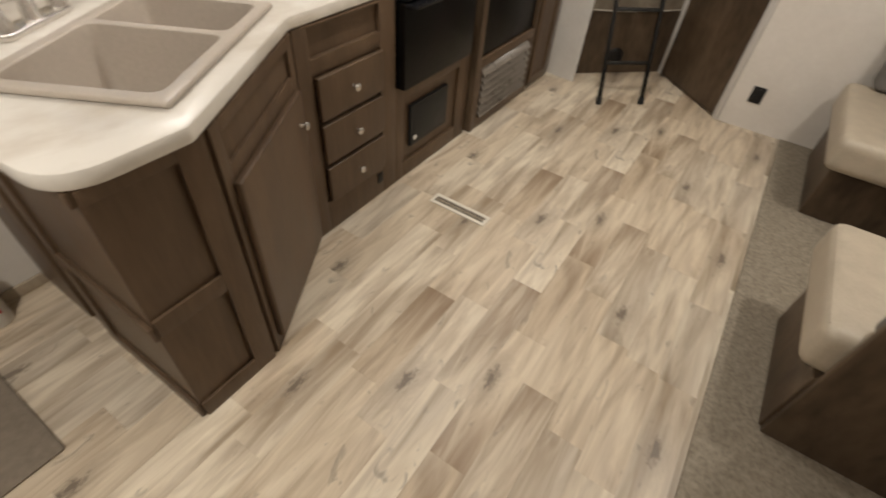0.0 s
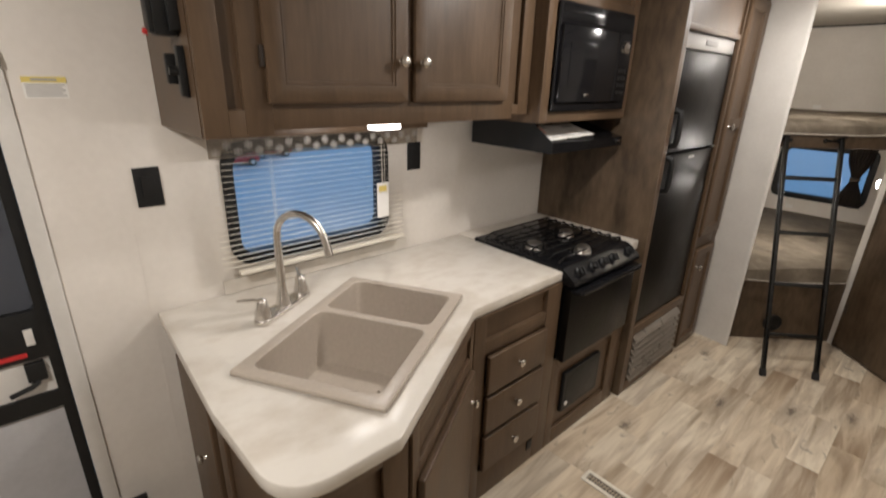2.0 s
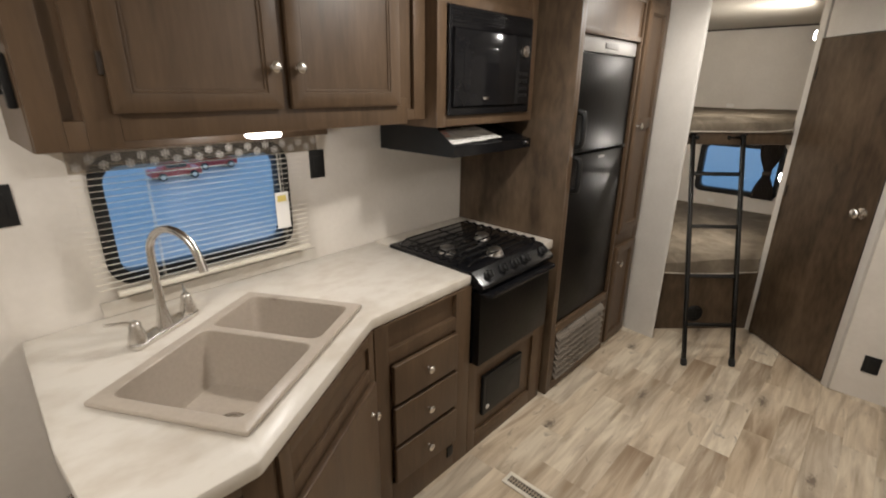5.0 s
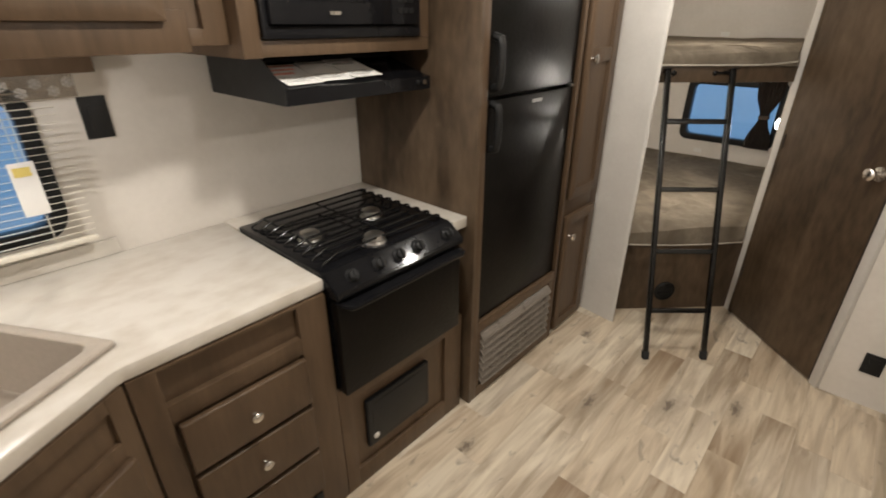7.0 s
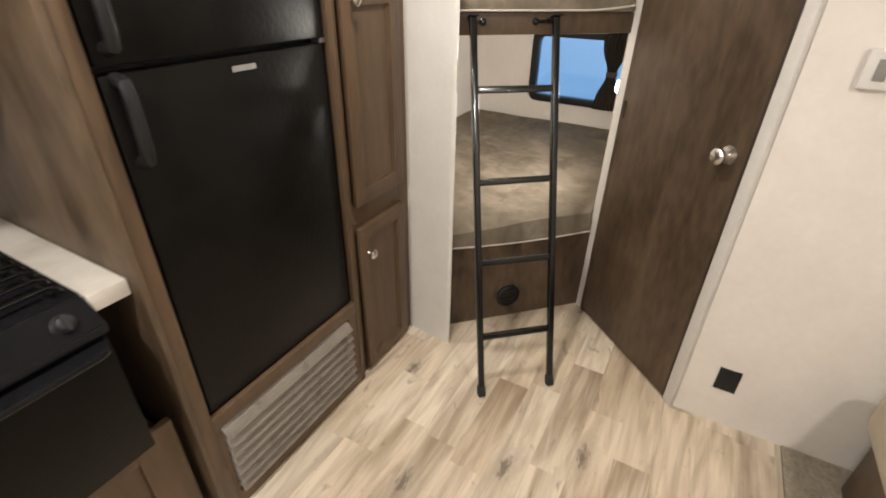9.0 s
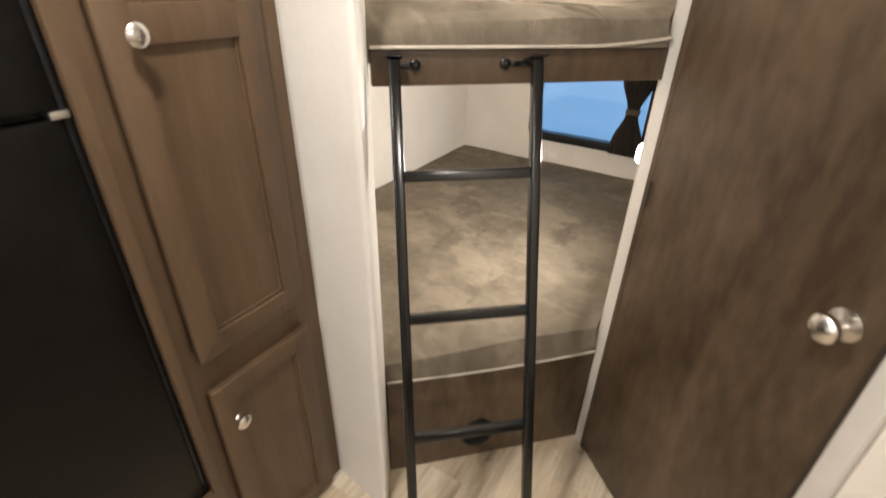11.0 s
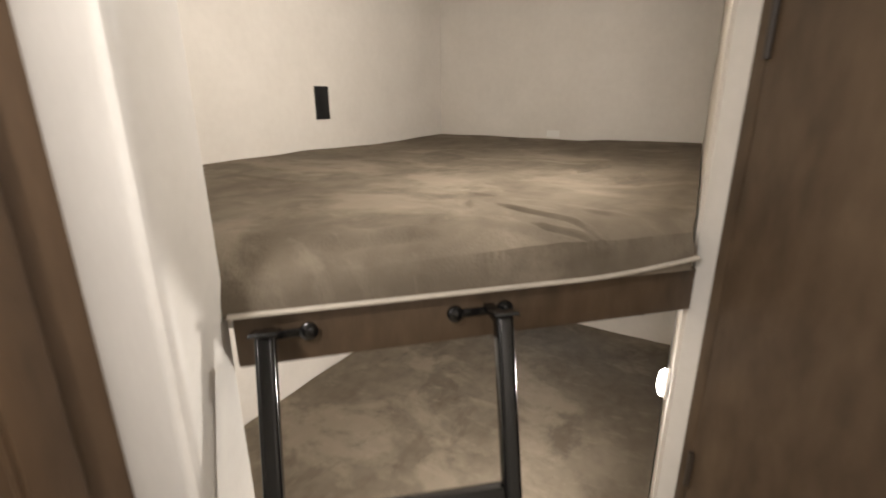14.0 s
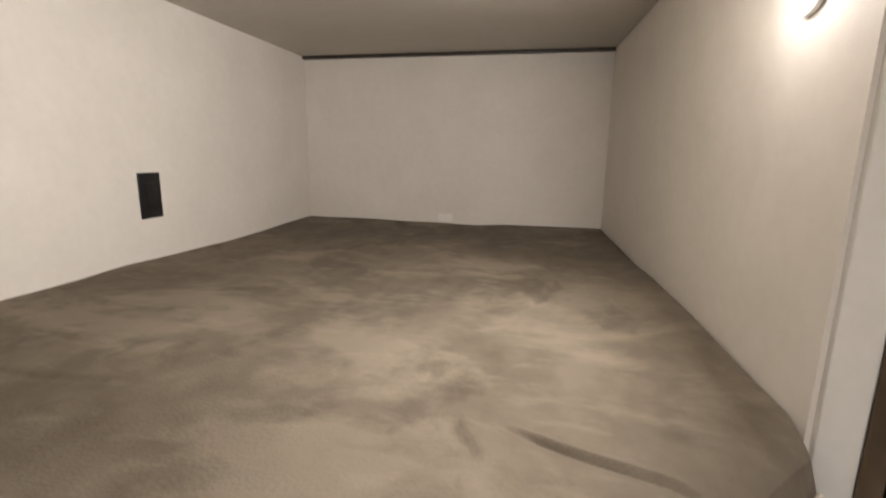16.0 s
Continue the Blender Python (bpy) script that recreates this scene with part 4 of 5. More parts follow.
part("edge_trim", join(box(TF - 0.050, TF - 0.020, 2.046, 2.056, 0.420, 1.80, 0.002), box(TF - 0.050, TF - 0.020, 2.666, 2.676, 0.420, 1.80, 0.002)), M_BLACK, fr)

PF = 0.647
pn = thing("pantry_cabinet", (0.33, 2.87, 0), "narrow tall dark wooden pantry with two doors", "cabinet")
part("body", box(0.003, PF - 0.02, 2.702, 3.090, 0, CEIL - 0.002), M_WOOD, pn)
part("face_frame", join(box(PF - 0.02, PF, 2.702, 2.735, 0, CEIL - 0.002, 0.002), box(PF - 0.02, PF, 3.02, 3.090, 0, CEIL - 0.002, 0.002), box(PF - 0.02, PF, 2.735, 3.02, 0, 0.02),
                        box(PF - 0.02, PF, 2.735, 3.02, 0.68, 0.80, 0.002), box(PF - 0.02, PF, 2.735, 3.02, 2.08, CEIL - 0.002, 0.002)), M_WOOD, pn)
for z0, z1, kz in ((0.018, 0.695, 0.581), (0.785, 2.085, 1.433)):
    d = front("door", pn, 0.295, z1 - z0, face_x(PF, 2.738, z0), M_WOOD, 0.022, 0.055, 0.013)
    part("handle", knob_mesh(face_x(PF + 0.02, 2.782, kz), 1.2), M_NICKEL, d, "round nickel knob")
    if z1 > 1:
        part("middle_rail", box(PF, PF + 0.0195, 2.785, 2.985, 1.415, 1.475, 0.003), M_WOOD, d)

# ---- bunks ----
BM = pose(0.80, 3.180, 0, 0, 0, 45.0)     # local x along the bunk front, local y into the bunk
BLEN = 0.722


def mattress(z0, z1, seed, folds):
    """A soft slab with a cut corner, a rounded rim and shallow folds; folds are (x0, y0, x1, y1, width, height)."""
    bm = bmesh.new()
    xa, xb, ya, yb = 0.003, 1.298, 3.124, REAR - 0.004

    def steps(*runs):
        return [a + (e - a) * k / n for a, e, n in runs for k in range(n)] + [runs[-1][1]]

    # finer mesh round the creased front corner of the upper one
    xs = steps((xa, 0.90, 70), (0.90, xb, 170)) if z0 > 1 else steps((xa, xb, 60))
    ys = steps((ya, 3.50, 50), (3.50, 3.72, 110), (3.72, yb, 110)) if z0 > 1 else steps((ya, yb, 96))
    nx, ny = len(xs) - 1, len(ys) - 1
    grid = [[bm.verts.new((xs[i], ys[j], 0)) for j in range(ny + 1)] for i in range(nx + 1)]
    for i in range(nx):
        for j in range(ny):
            bm.faces.new((grid[i][j], grid[i + 1][j], grid[i + 1][j + 1], grid[i][j + 1]))
    s = math.sqrt(0.5)
    bmesh.ops.bisect_plane(bm, geom=bm.verts[:] + bm.edges[:] + bm.faces[:], plane_co=(0.806, 3.174, 0), plane_no=(s, -s, 0), clear_outer=True)

    for v in bm.verts:
        v.co.x *= 1 - 0.044 * max(0.0, (v.co.y - 3.7) / 1.37)

    def rim(x, y):
        return (-(x - 0.806) + (y - 3.174)) * s

    for v in bm.verts:
        x, y = v.co.x, v.co.y
        d = max(rim(x, y), 0)
        left = 1 - min(1, max(0.0, (x + y - 4.10) / 0.55))
        r = 0.05 + 0.05 * left
        drop = (0.020 + 0.018 * left) * (1 - d / r) ** 2 if d < r else 0
        h = 0.010 * noise.noise(Vector((x * 2.1, y * 2.1, seed))) + 0.005 * noise.noise(Vector((x * 6, y * 5, seed + 4)))
        for fx0, fy0, fx1, fy1, w, a in folds:
            ux, uy = fx1 - fx0, fy1 - fy0
            ln = math.hypot(ux, uy)
            t = ((x - fx0) * ux + (y - fy0) * uy) / ln ** 2
            off = ((x - fx0) * -uy + (y - fy0) * ux) / ln + 0.004 * math.sin(5 * t)
            if -0.15 < t < 1.15:
                fade = min(1, (t + 0.15) / 0.3, (1.15 - t) / 0.3)
                h += a * fade * (math.exp(-(off / w) ** 2) if off > 0 else math.exp(-(off / (0.6 * w)) ** 2)) - 0.75 * a * fade * math.exp(-((off + 0.9 * w) / (0.6 * w)) ** 2)
        edge = min(x - xa, 1.245 - x, yb - y)
        v.co.z = z1 - drop + h + 0.006 * math.exp(-max(edge, 0) / 0.05)
    border = [e for e in bm.edges if len(e.link_faces) == 1]
    got = bmesh.ops.extrude_edge_only(bm, edges=border)
    for v in [v for v in got["geom"] if isinstance(v, bmesh.types.BMVert)]:
        if rim(v.co.x, v.co.y) < 0.004:
            v.co.x += 0.010 * s
            v.co.y -= 0.010 * s
        v.co.z = z0 + 0.45 * (v.co.z - z0)
    got = bmesh.ops.extrude_edge_only(bm, edges=[e for e in got["geom"] if isinstance(e, bmesh.types.BMEdge) and len(e.link_faces) == 1])
    for v in [v for v in got["geom"] if isinstance(v, bmesh.types.BMVert)]:
        v.co.z = z0
    return bm


FOLDS_UP = [(0.99, 3.618, 1.165, 3.552, 0.0065, 0.0062), (1.09, 3.520, 1.165, 3.537, 0.0065, 0.0050), (1.13, 3.665, 1.20, 3.645, 0.009, 0.0035),
            (1.07, 3.75, 1.13, 3.73, 0.010, 0.0030), (0.87, 3.70, 0.94, 3.69, 0.010, 0.0030), (0.93, 3.63, 0.96, 3.56, 0.016, 0.0035), (0.84, 3.29, 0.97, 3.40, 0.014, 0.0085),
            (0.93, 3.42, 0.96, 3.52, 0.016, 0.0035), (0.70, 3.62, 0.85, 3.68, 0.013, 0.0030), (0.25, 4.0, 0.55, 4.06, 0.016, 0.0030), (0.3, 3.6, 0.5, 3.62, 0.012, 0.0030),
            (0.42, 3.52, 0.52, 3.60, 0.012, 0.0030), (0.98, 4.05, 1.04, 4.25, 0.016, 0.0030), (1.10, 3.95, 1.18, 4.2, 0.012, 0.0035), (0.62, 3.95, 0.72, 3.98, 0.012, 0.0030), (0.15, 3.75, 0.35, 3.70, 0.014, 0.0030)]
for nm, z0, z1, pz, fd, sd, lab in (("bunk_mattress", 1.388, 1.470, 1.392, FOLDS_UP, 3.0, "olive-brown suede mattress with cream piping on the upper bunk"),
                                    ("bunk_mattress", 0.440, 0.553, 0.447, [(0.4, 3.9, 0.9, 4.1, 0.05, 0.006)], 9.0, "olive-brown suede mattress with cream piping on the lower bunk")):
    mt = thing(nm, (0.6, 4.1, z0), lab, "mattress", "bunk mattresses")
    part("cover", mattress(z0, z1, sd, fd), M_SUEDE, mt, smooth=35)
    pts = [BM @ Vector((0.004 + (BLEN - 0.022) * k / 30, -0.020, pz + (0.017 * (max(0.0, k / 30 - 0.70) / 0.30) ** 1.6 if z0 > 1 else -0.012 * math.sin(math.pi * k / 30)))) for k in range(31)]
    part("piping", tube(pts, 0.0038, 8), M_PIPING, mt, "cream piping along the front edge")

ub = thing("bunk_bed_base", (0.6, 4.1, 1.31), "upper bunk platform with a dark wood front rail", "bunk bed")
part("front_rail", box(0.006, BLEN - 0.004, -0.008, 0.022, 1.312, 1.386, 0.004, 2, BM), M_PANEL, ub)
part("platform", slab([Vector(p) for p in ((0.004, 3.124), (0.70, 3.155), (0.79, 3.21), (1.246, 3.665), (1.246, REAR - 0.003), (0.004, REAR - 0.003))], 1.352, 1.387), M_WALL, ub, "cream painted platform board")
part("cleat", box(1.222, 1.248, 3.75, 4.98, 1.318, 1.351, 0.002), M_PANEL, ub)
lb = thing("bunk_bed_base", (0.6, 4.1, 0.0), "lower bunk base with a dark wood front board", "bunk bed")
part("front_board", box(0.004, BLEN - 0.002, 0.0, 0.02, 0.0, 0.436, 0.002, 2, BM), M_PANEL, lb)
part("platform", slab([Vector(p) for p in ((0.004, 3.124), (0.70, 3.155), (0.79, 3.22), (1.246, 3.675), (1.246, REAR - 0.003), (0.004, REAR - 0.003))], 0.415, 0.439), M_PANEL, lb)
fv = part("floor_vent", lathe([(0.062, 0), (0.062, 0.008), (0.052, 0.014), (0.048, 0.006), (0.004, 0.006)], BM @ pose(0.315, 0.0, 0.122, 90, 0, 0), 28), M_PLASTIC, lb, "round black air outlet")
for k in range(4):
    part("vane", box(-0.046, 0.046, -0.011, -0.006, -0.034 + 0.022 * k, -0.028 + 0.022 * k, 0.001, 2, BM @ pose(0.315, 0.0, 0.122)), M_PLASTIC, fv)

# ladder hooked on the bunk rail
L0, R0, L1, R1 = Vector((1.141, 2.858, 0.012)), Vector((1.364, 3.058, 0.012)), Vector((0.868, 3.182, 1.376)), Vector((1.098, 3.382, 1.376))
lad = thing("bunk_ladder", (1.25, 2.96, 0), "black tubular steel ladder hooked on the bunk rail", "ladder")


def square_bar(a, b, wide, deep, bev, side):
    """A square bar from a to b whose width runs along side."""
    up = (b - a).normalized()
    across = (side - up * side.dot(up)).normalized()
    m = Matrix((across, up.cross(across), up)).transposed().to_4x4()
    m.translation = a
    return box(-wide / 2, wide / 2, -deep / 2, deep / 2, 0, (b - a).length, bev, 3, m)


LSIDE = (R0 - L0).normalized()
for a, b in ((L0, L1), (R0, R1)):
    part("rail", square_bar(a, b, 0.024, 0.024, 0.006, LSIDE), M_TUBE, lad)
    part("foot", square_bar(a - (b - a).normalized() * 0.011, a + (b - a).normalized() * 0.035, 0.030, 0.030, 0.006, LSIDE), M_RUBBER, lad, "black rubber foot")
    part("end_cap", square_bar(b - (b - a).normalized() * 0.001, b + (b - a).normalized() * 0.004, 0.034, 0.040, 0.0015, LSIDE), M_TUBE, lad, "flat black end plate")
RISE = (L1 - L0).normalized()
for f in (0.174, 0.388, 0.604, 0.832):
    part("rung", square_bar(L0.lerp(L1, f) + LSIDE * 0.010, R0.lerp(R1, f) - LSIDE * 0.010, 0.024, 0.020, 0.004, RISE), M_TUBE, lad)
for b, ears in ((L1, (0.050,)), (R1, (-0.050, 0.026))):
    base = BM.inverted() @ b
    x0, x1 = min(0, *ears, 0), max(0, *ears, 0)
    hook = part("hook", box(base.x + x0, base.x + x1, -0.013, -0.009, 1.350, 1.362, 0.001, 2, BM), M_TUBE, lad, "short black hook strap")
    part("hook_arm", box(base.x - 0.008, base.x + 0.008, base.y - 0.004, -0.010, 1.358, 1.368, 0.002, 2, BM), M_TUBE, hook)
    for e in ears:
        part("hook_bolt", lathe([(0.0125, 0), (0.0125, 0.006), (0.008, 0.010), (0.003, 0.011)], BM @ pose(base.x + e, -0.008, 1.356, 90, 0, 0), 18), M_TUBE, hook, "round black bolt head")

# lower bunk window and curtain
bx0, bx1, bz0, bz1 = BWIN
bw = thing("window_2", (0.8, REAR, bz0), "bunk window with rounded black frame", "window", kind="structure")
RM = pose(0, REAR, 0)
part("window_frame", slab(rect(bx0 - 0.02, bx1 + 0.02, bz0 - 0.02, bz1 + 0.02, 0.075), -0.05, 0.012, [rect(bx0 + 0.028, bx1 - 0.028, bz0 + 0.028, bz1 - 0.028, 0.05)], 0.004, stand(RM)), M_PLASTIC, bw)
g = part("pane", slab(rect(bx0 + 0.01, bx1 - 0.01, bz0 + 0.01, bz1 - 0.01, 0.05), -0.034, -0.03, (), 0, stand(RM)), M_GLASS, bw)
g.visible_shadow = False


def curtain(x0, x1, z0, z1, waist, zt):
    """A pleated panel gathered at a tie."""
    bm = bmesh.new()
    n, m = 48, 26
    rows = []
    for j in range(m + 1):
        z = z0 + (z1 - z0) * j / m
        f = 1 - (1 - waist) * math.exp(-((z - zt) / 0.11) ** 2)
        cx, hw = (x0 + x1) / 2, (x1 - x0) / 2 * f
        rows.append([bm.verts.new((cx - hw + 2 * hw * i / n, REAR - 0.034 + 0.011 * math.sin(i * 1.15 + 0.2 * math.sin(j)) , z)) for i in range(n + 1)])
    for a, b in zip(rows, rows[1:]):
        for i in range(n):
            bm.faces.new((a[i], a[i + 1], b[i + 1], b[i]))
    bmesh.ops.solidify(bm, geom=bm.faces[:], thickness=0.003)
    return bm


cu = thing("curtain", (1.06, REAR - 0.03, 0.70), "brown pleated curtain tied back beside the bunk window", "curtain")
part("cloth", curtain(0.935, 1.115, 0.69, 1.24, 0.34, 0.93), M_CURTAIN, cu, smooth=180)
part("tie", box(0.99, 1.06, REAR - 0.054, REAR - 0.014, 0.915, 0.945, 0.006), M_CURTAIN, cu)
part("rod", rod((0.42, REAR - 0.034, 1.235), (1.2, REAR - 0.034, 1.235), 0.006, 10), M_WHITE, cu, "white curtain track")
part("rod_bracket", join(box(0.42, 0.44, REAR - 0.045, REAR - 0.001, 1.225, 1.245, 0.003), box(1.18, 1.2, REAR - 0.045, REAR - 0.001, 1.225, 1.245, 0.003)), M_WHITE, cu)
for z in (1.497, 0.605):
    solid("label", box(0.585, 0.645, REAR - 0.0022, REAR - 0.0005, z - 0.015, z + 0.018), M_PAPER, "small white paper label on the rear wall", "label", "rear wall labels")


def bunk_lamp(x, y, z):
    t = thing("bunk_lamp", (x, y, z), "small lit white reading lamp on the bunk partition", "lamp", "bunk lamps")
    part("base", lathe([(0.034, 0), (0.034, 0.006), (0.026, 0.009), (0.004, 0.009)], pose(x, y, z, 0, -90, 0), 24), M_WHITE, t)
    part("lens", lathe([(0.028, 0.009), (0.029, 0.014), (0.020, 0.021), (0.004, 0.024)], pose(x, y, z, 0, -90, 0), 24), M_STRIP, t, "glowing lens")


bunk_lamp(1.296, 3.81, 1.087)
bunk_lamp(1.296, 3.81, 1.96)

# ---- ceiling fixtures ----
# a fixture at each dome, the unseen third and fourth included
for dx, dy in DOMES:
    t = thing("ceiling_light", (dx, dy, CEIL), "round lit white dome ceiling light", "ceiling light", "dome ceiling lights")
    part("base", lathe([(0.064, 0), (0.064, -0.008), (0.058, -0.014), (0.01, -0.014)], pose(dx, dy, CEIL - 0.0005), 32), M_WHITE, t)
    part("dome", lathe([(0.059, -0.012), (0.056, -0.026), (0.042, -0.038), (0.02, -0.045), (0.003, -0.046)], pose(dx, dy, CEIL), 32), M_DOME, t, "glowing frosted dome")
cvn = thing("ceiling_vent", (0.872, 0.972, CEIL), "round cream ceiling air vent", "vent")
part("ring", lathe([(0.085, 0), (0.085, -0.006), (0.070, -0.014), (0.052, -0.014), (0.050, -0.004), (0.01, -0.004)], pose(0.872, 0.972, CEIL - 0.0005), 32), M_WHITE, cvn)
for k in range(3):
    part("louvre", box(-0.046, 0.046, -0.010, 0.010, -0.0015, 0.0015, 0.001, 2, pose(0.872, 0.944 + 0.028 * k, CEIL - 0.010, 28, 0, 0)), M_WHITE, cvn)
ht = thing("roof_hatch", (1.22, 1.78, CEIL), "cream framed roof vent hatch in the ceiling", "roof hatch")
part("frame", slab(rect(1.02, 1.42, 1.60, 2.00, 0.02), CEIL - 0.024, CEIL - 0.0005, [rect(1.055, 1.385, 1.635, 1.965, 0.01)], 0.005), M_WHITE, ht)
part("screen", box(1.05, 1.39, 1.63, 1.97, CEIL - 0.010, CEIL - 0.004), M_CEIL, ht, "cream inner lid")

# ---- things on the side of the wall cabinet ----
rh = thing("remote_holder", pose(0.315, 0.104, 1.77), "black remote control in a holder on the cabinet side", "remote control")
part("holder", box(-0.028, 0.022, -0.050, 0, -0.050, 0.045, 0.006), M_PLASTIC, rh, local=True)
part("side_clip", box(0.026, 0.040, -0.024, 0, -0.040, 0.045, 0.004), M_PLASTIC, rh, local=True)
part("remote", box(-0.022, 0.016, -0.060, -0.044, -0.045, 0.055, 0.005), M_PLASTIC, rh, local=True)
part("red_cap", lathe([(0.007, 0), (0.007, 0.008), (0.002, 0.010)], pose(-0.016, -0.058, -0.042, 90, 0, 0), 12), M_RED, rh, "small red cap", local=True)
tb = thing("wall_bracket", pose(0.345, 0.104, 1.645), "black plastic mounting bracket on the cabinet side", "bracket")
part("plate", box(-0.016, 0.010, -0.018, 0, -0.058, 0.056, 0.006), M_PLASTIC, tb, local=True)
part("arm", rod((-0.004, -0.036, 0.0), (-0.004, -0.012, 0.0), 0.009, 12), M_PLASTIC, tb, local=True)
part("clip", box(-0.085, -0.065, -0.026, 0, -0.030, 0.040, 0.005), M_PLASTIC, tb, local=True)

# ---- entry door ----
dy0, dy1, dz0, dz1 = DOORWAY
ed = thing("door_2", (0, -0.6, 0), "entry doorway with black-framed screen door", "door", kind="structure")
part("casing", slab(rect(dy0 - 0.04, dy1 + 0.04, 0.006, dz1 + 0.04), 0.0005, 0.010, [rect(dy0 + 0.002, dy1 - 0.002, 0.0065, dz1, 0.03)], 0.002, stand(FX)), M_WHITE, ed, "cream inner door casing")
sfr = part("screen_frame", slab(rect(dy0 + 0.004, dy1 - 0.004, 0.02, dz1 - 0.004, 0.028), -0.045, -0.020, [rect(dy0 + 0.035, dy1 - 0.032, 0.135, 0.675), rect(dy0 + 0.035, dy1 - 0.032, 0.735, 0.85), rect(dy0 + 0.035, dy1 - 0.032, 1.0, dz1 - 0.04, 0.02)], 0.003, stand(FX)), M_PLASTIC, ed, "black screen door frame")
part("kick_panel", box(-0.036, -0.030, dy0 + 0.03, dy1 - 0.028, 0.13, 0.68), M_DOORSKIN, ed, "grey lower door panel")
part("slide_panel", box(-0.036, -0.030, dy0 + 0.03, dy1 - 0.028, 0.73, 0.855), M_WHITE, ed, "white sliding handle panel")
g = part("mesh", box(-0.034, -0.033, dy0 + 0.03, dy1 - 0.028, 0.995, dz1 - 0.035), M_SCREEN, ed, "fine insect screen")
g.visible_shadow = False
part("outer_door", box(-0.12, -0.085, dy0 - 0.02, dy1 + 0.02, -0.02, dz1 + 0.02, 0.004), M_DOORSKIN, ed, "pale grey outer entry door")
part("latch", join(box(-0.030, -0.010, -0.345, -0.300, 0.785, 0.845, 0.004), tube([(-0.012, -0.32, 0.785), (-0.004, -0.34, 0.775), (0.0, -0.39, 0.765)], 0.008, 8)), M_PLASTIC, ed, "black screen door latch")
part("lock_plate", box(-0.020, -0.014, -0.325, -0.305, 0.90, 0.95, 0.002), M_WHITE, ed)
part("red_tag", box(-0.020, -0.014, -0.40, -0.33, 0.868, 0.880), M_RED, ed, "red release tab")
part("threshold", box(-0.05, 0.018, dy0, dy1, -0.004, 0.012, 0.003), M_WHITE, ed, "pale metal threshold")
gb = thing("door_flap", face_x(0.012, -0.245, 1.72), "grey rounded plastic door holder flap", "door holder")
part("flap", slab(rounded([(-0.12, -0.075), (0.03, -0.075), (0.012, 0.06), (-0.03, 0.105), (-0.12, 0.105)], [0.003, 0.006, 0.03, 0.03, 0.003]), 0.0, 0.012, (), 0.003, pose(0, 0, 0, 90, 0, 0)), M_GREYPL, gb, local=True)
part("screw", lathe([(0.006, 0), (0.005, 0.003), (0.001, 0.004)], pose(0.0, -0.012, -0.055, 90, 0, 0), 12), M_NICKEL, gb, local=True)

fe = thing("fire_extinguisher", (0.075, -0.165, 0), "small white fire extinguisher standing by the entry door", "fire extinguisher")
FEM = pose(0.075, -0.165, 0) @ Matrix.Diagonal((1, 1, 1.2, 1))
part("cylinder", lathe([(0.036, 0), (0.040, 0.006), (0.040, 0.165), (0.034, 0.188), (0.016, 0.204), (0.014, 0.212)], FEM, 24), M_WHITE, fe)
part("label_band", lathe([(0.0405, 0.085), (0.041, 0.087), (0.041, 0.135), (0.0405, 0.137)], FEM, 24), M_PLASTIC, fe, "black label band")
part("red_label", box(0.035, 0.0415, -0.018, 0.018, 0.05, 0.083, 0.002, 1, FEM), M_RED, fe)
part("valve", join(box(-0.018, 0.018, -0.016, 0.016, 0.205, 0.235, 0.004, 2, FEM), box(-0.01, 0.01, -0.055, 0.02, 0.240, 0.252, 0.003, 2, FEM), box(-0.01, 0.01, -0.055, -0.02, 0.215, 0.226, 0.003, 2, FEM)), M_PLASTIC, fe)
part("gauge", lathe([(0.016, 0), (0.016, 0.008), (0.012, 0.010), (0.002, 0.010)], FEM @ pose(0.018, 0.0, 0.222, 0, 90, 0), 18), M_NICKEL, fe)
part("wall_bracket", box(-0.072, -0.040, -0.02, 0.02, 0.06, 0.20, 0.003, 2, FEM), M_PLASTIC, fe)

# ---- dinette in the slide-out ----
def bench(y0, y1, back_y0, back_y1, cush0, cush1, label, panel=False):
    t = thing("dinette_bench", (2.7, (y0 + y1) / 2, 0.007), label, "bench", "dinette benches")
    part("base", box(2.383, 3.14, y0, y1, 0.007, 0.300, 0.004), M_PANEL, t)
    c = part("seat_cushion", box(2.325, 3.14, cush0, cush1, 0.302, 0.465, 0.050, 5), M_LEATHER, t, "cream leatherette seat cushion")
    part("piping", tube([(2.339, cush0 + 0.05, 0.452), (2.339, cush1 - 0.05, 0.452)], 0.005, 8), M_LEATHER, c)
    part("back_cushion", box(2.42, 3.14, back_y0, back_y1, 0.47, 0.92, 0.035, 4), M_GREYCLOTH, t, "grey upholstered backrest cushion")
    if panel:
        part("back_panel", box(2.392, 3.14, y0 - 0.024, y0 - 0.001, 0.007, 0.90, 0.004), M_PANEL, t)


bench(1.045, 1.58, 1.05, 1.15, 1.06, 1.66, "dark wood dinette bench with cream leatherette cushion", True)
bench(2.43, 3.10, 2.99, 3.14, 2.32, 3.10, "dark wood dinette bench with cream cushion by the wall")

# ---- floor pieces ----
em = thing("entry_mat", (0.4, -0.8, 0), "grey-brown carpet mat inside the entry door", "mat")
part("rug", slab(rect(0.03, 0.70, -1.02, -0.264, 0.012), 0.0005, 0.010, (), 0.004), M_MAT, em)
solid("baseboard", box(0.001, 0.012, -0.214, 0.028, 0.0, 0.045, 0.002), M_OAKTRIM, "pale oak skirting strip by the entry", "baseboard", kind="structure")

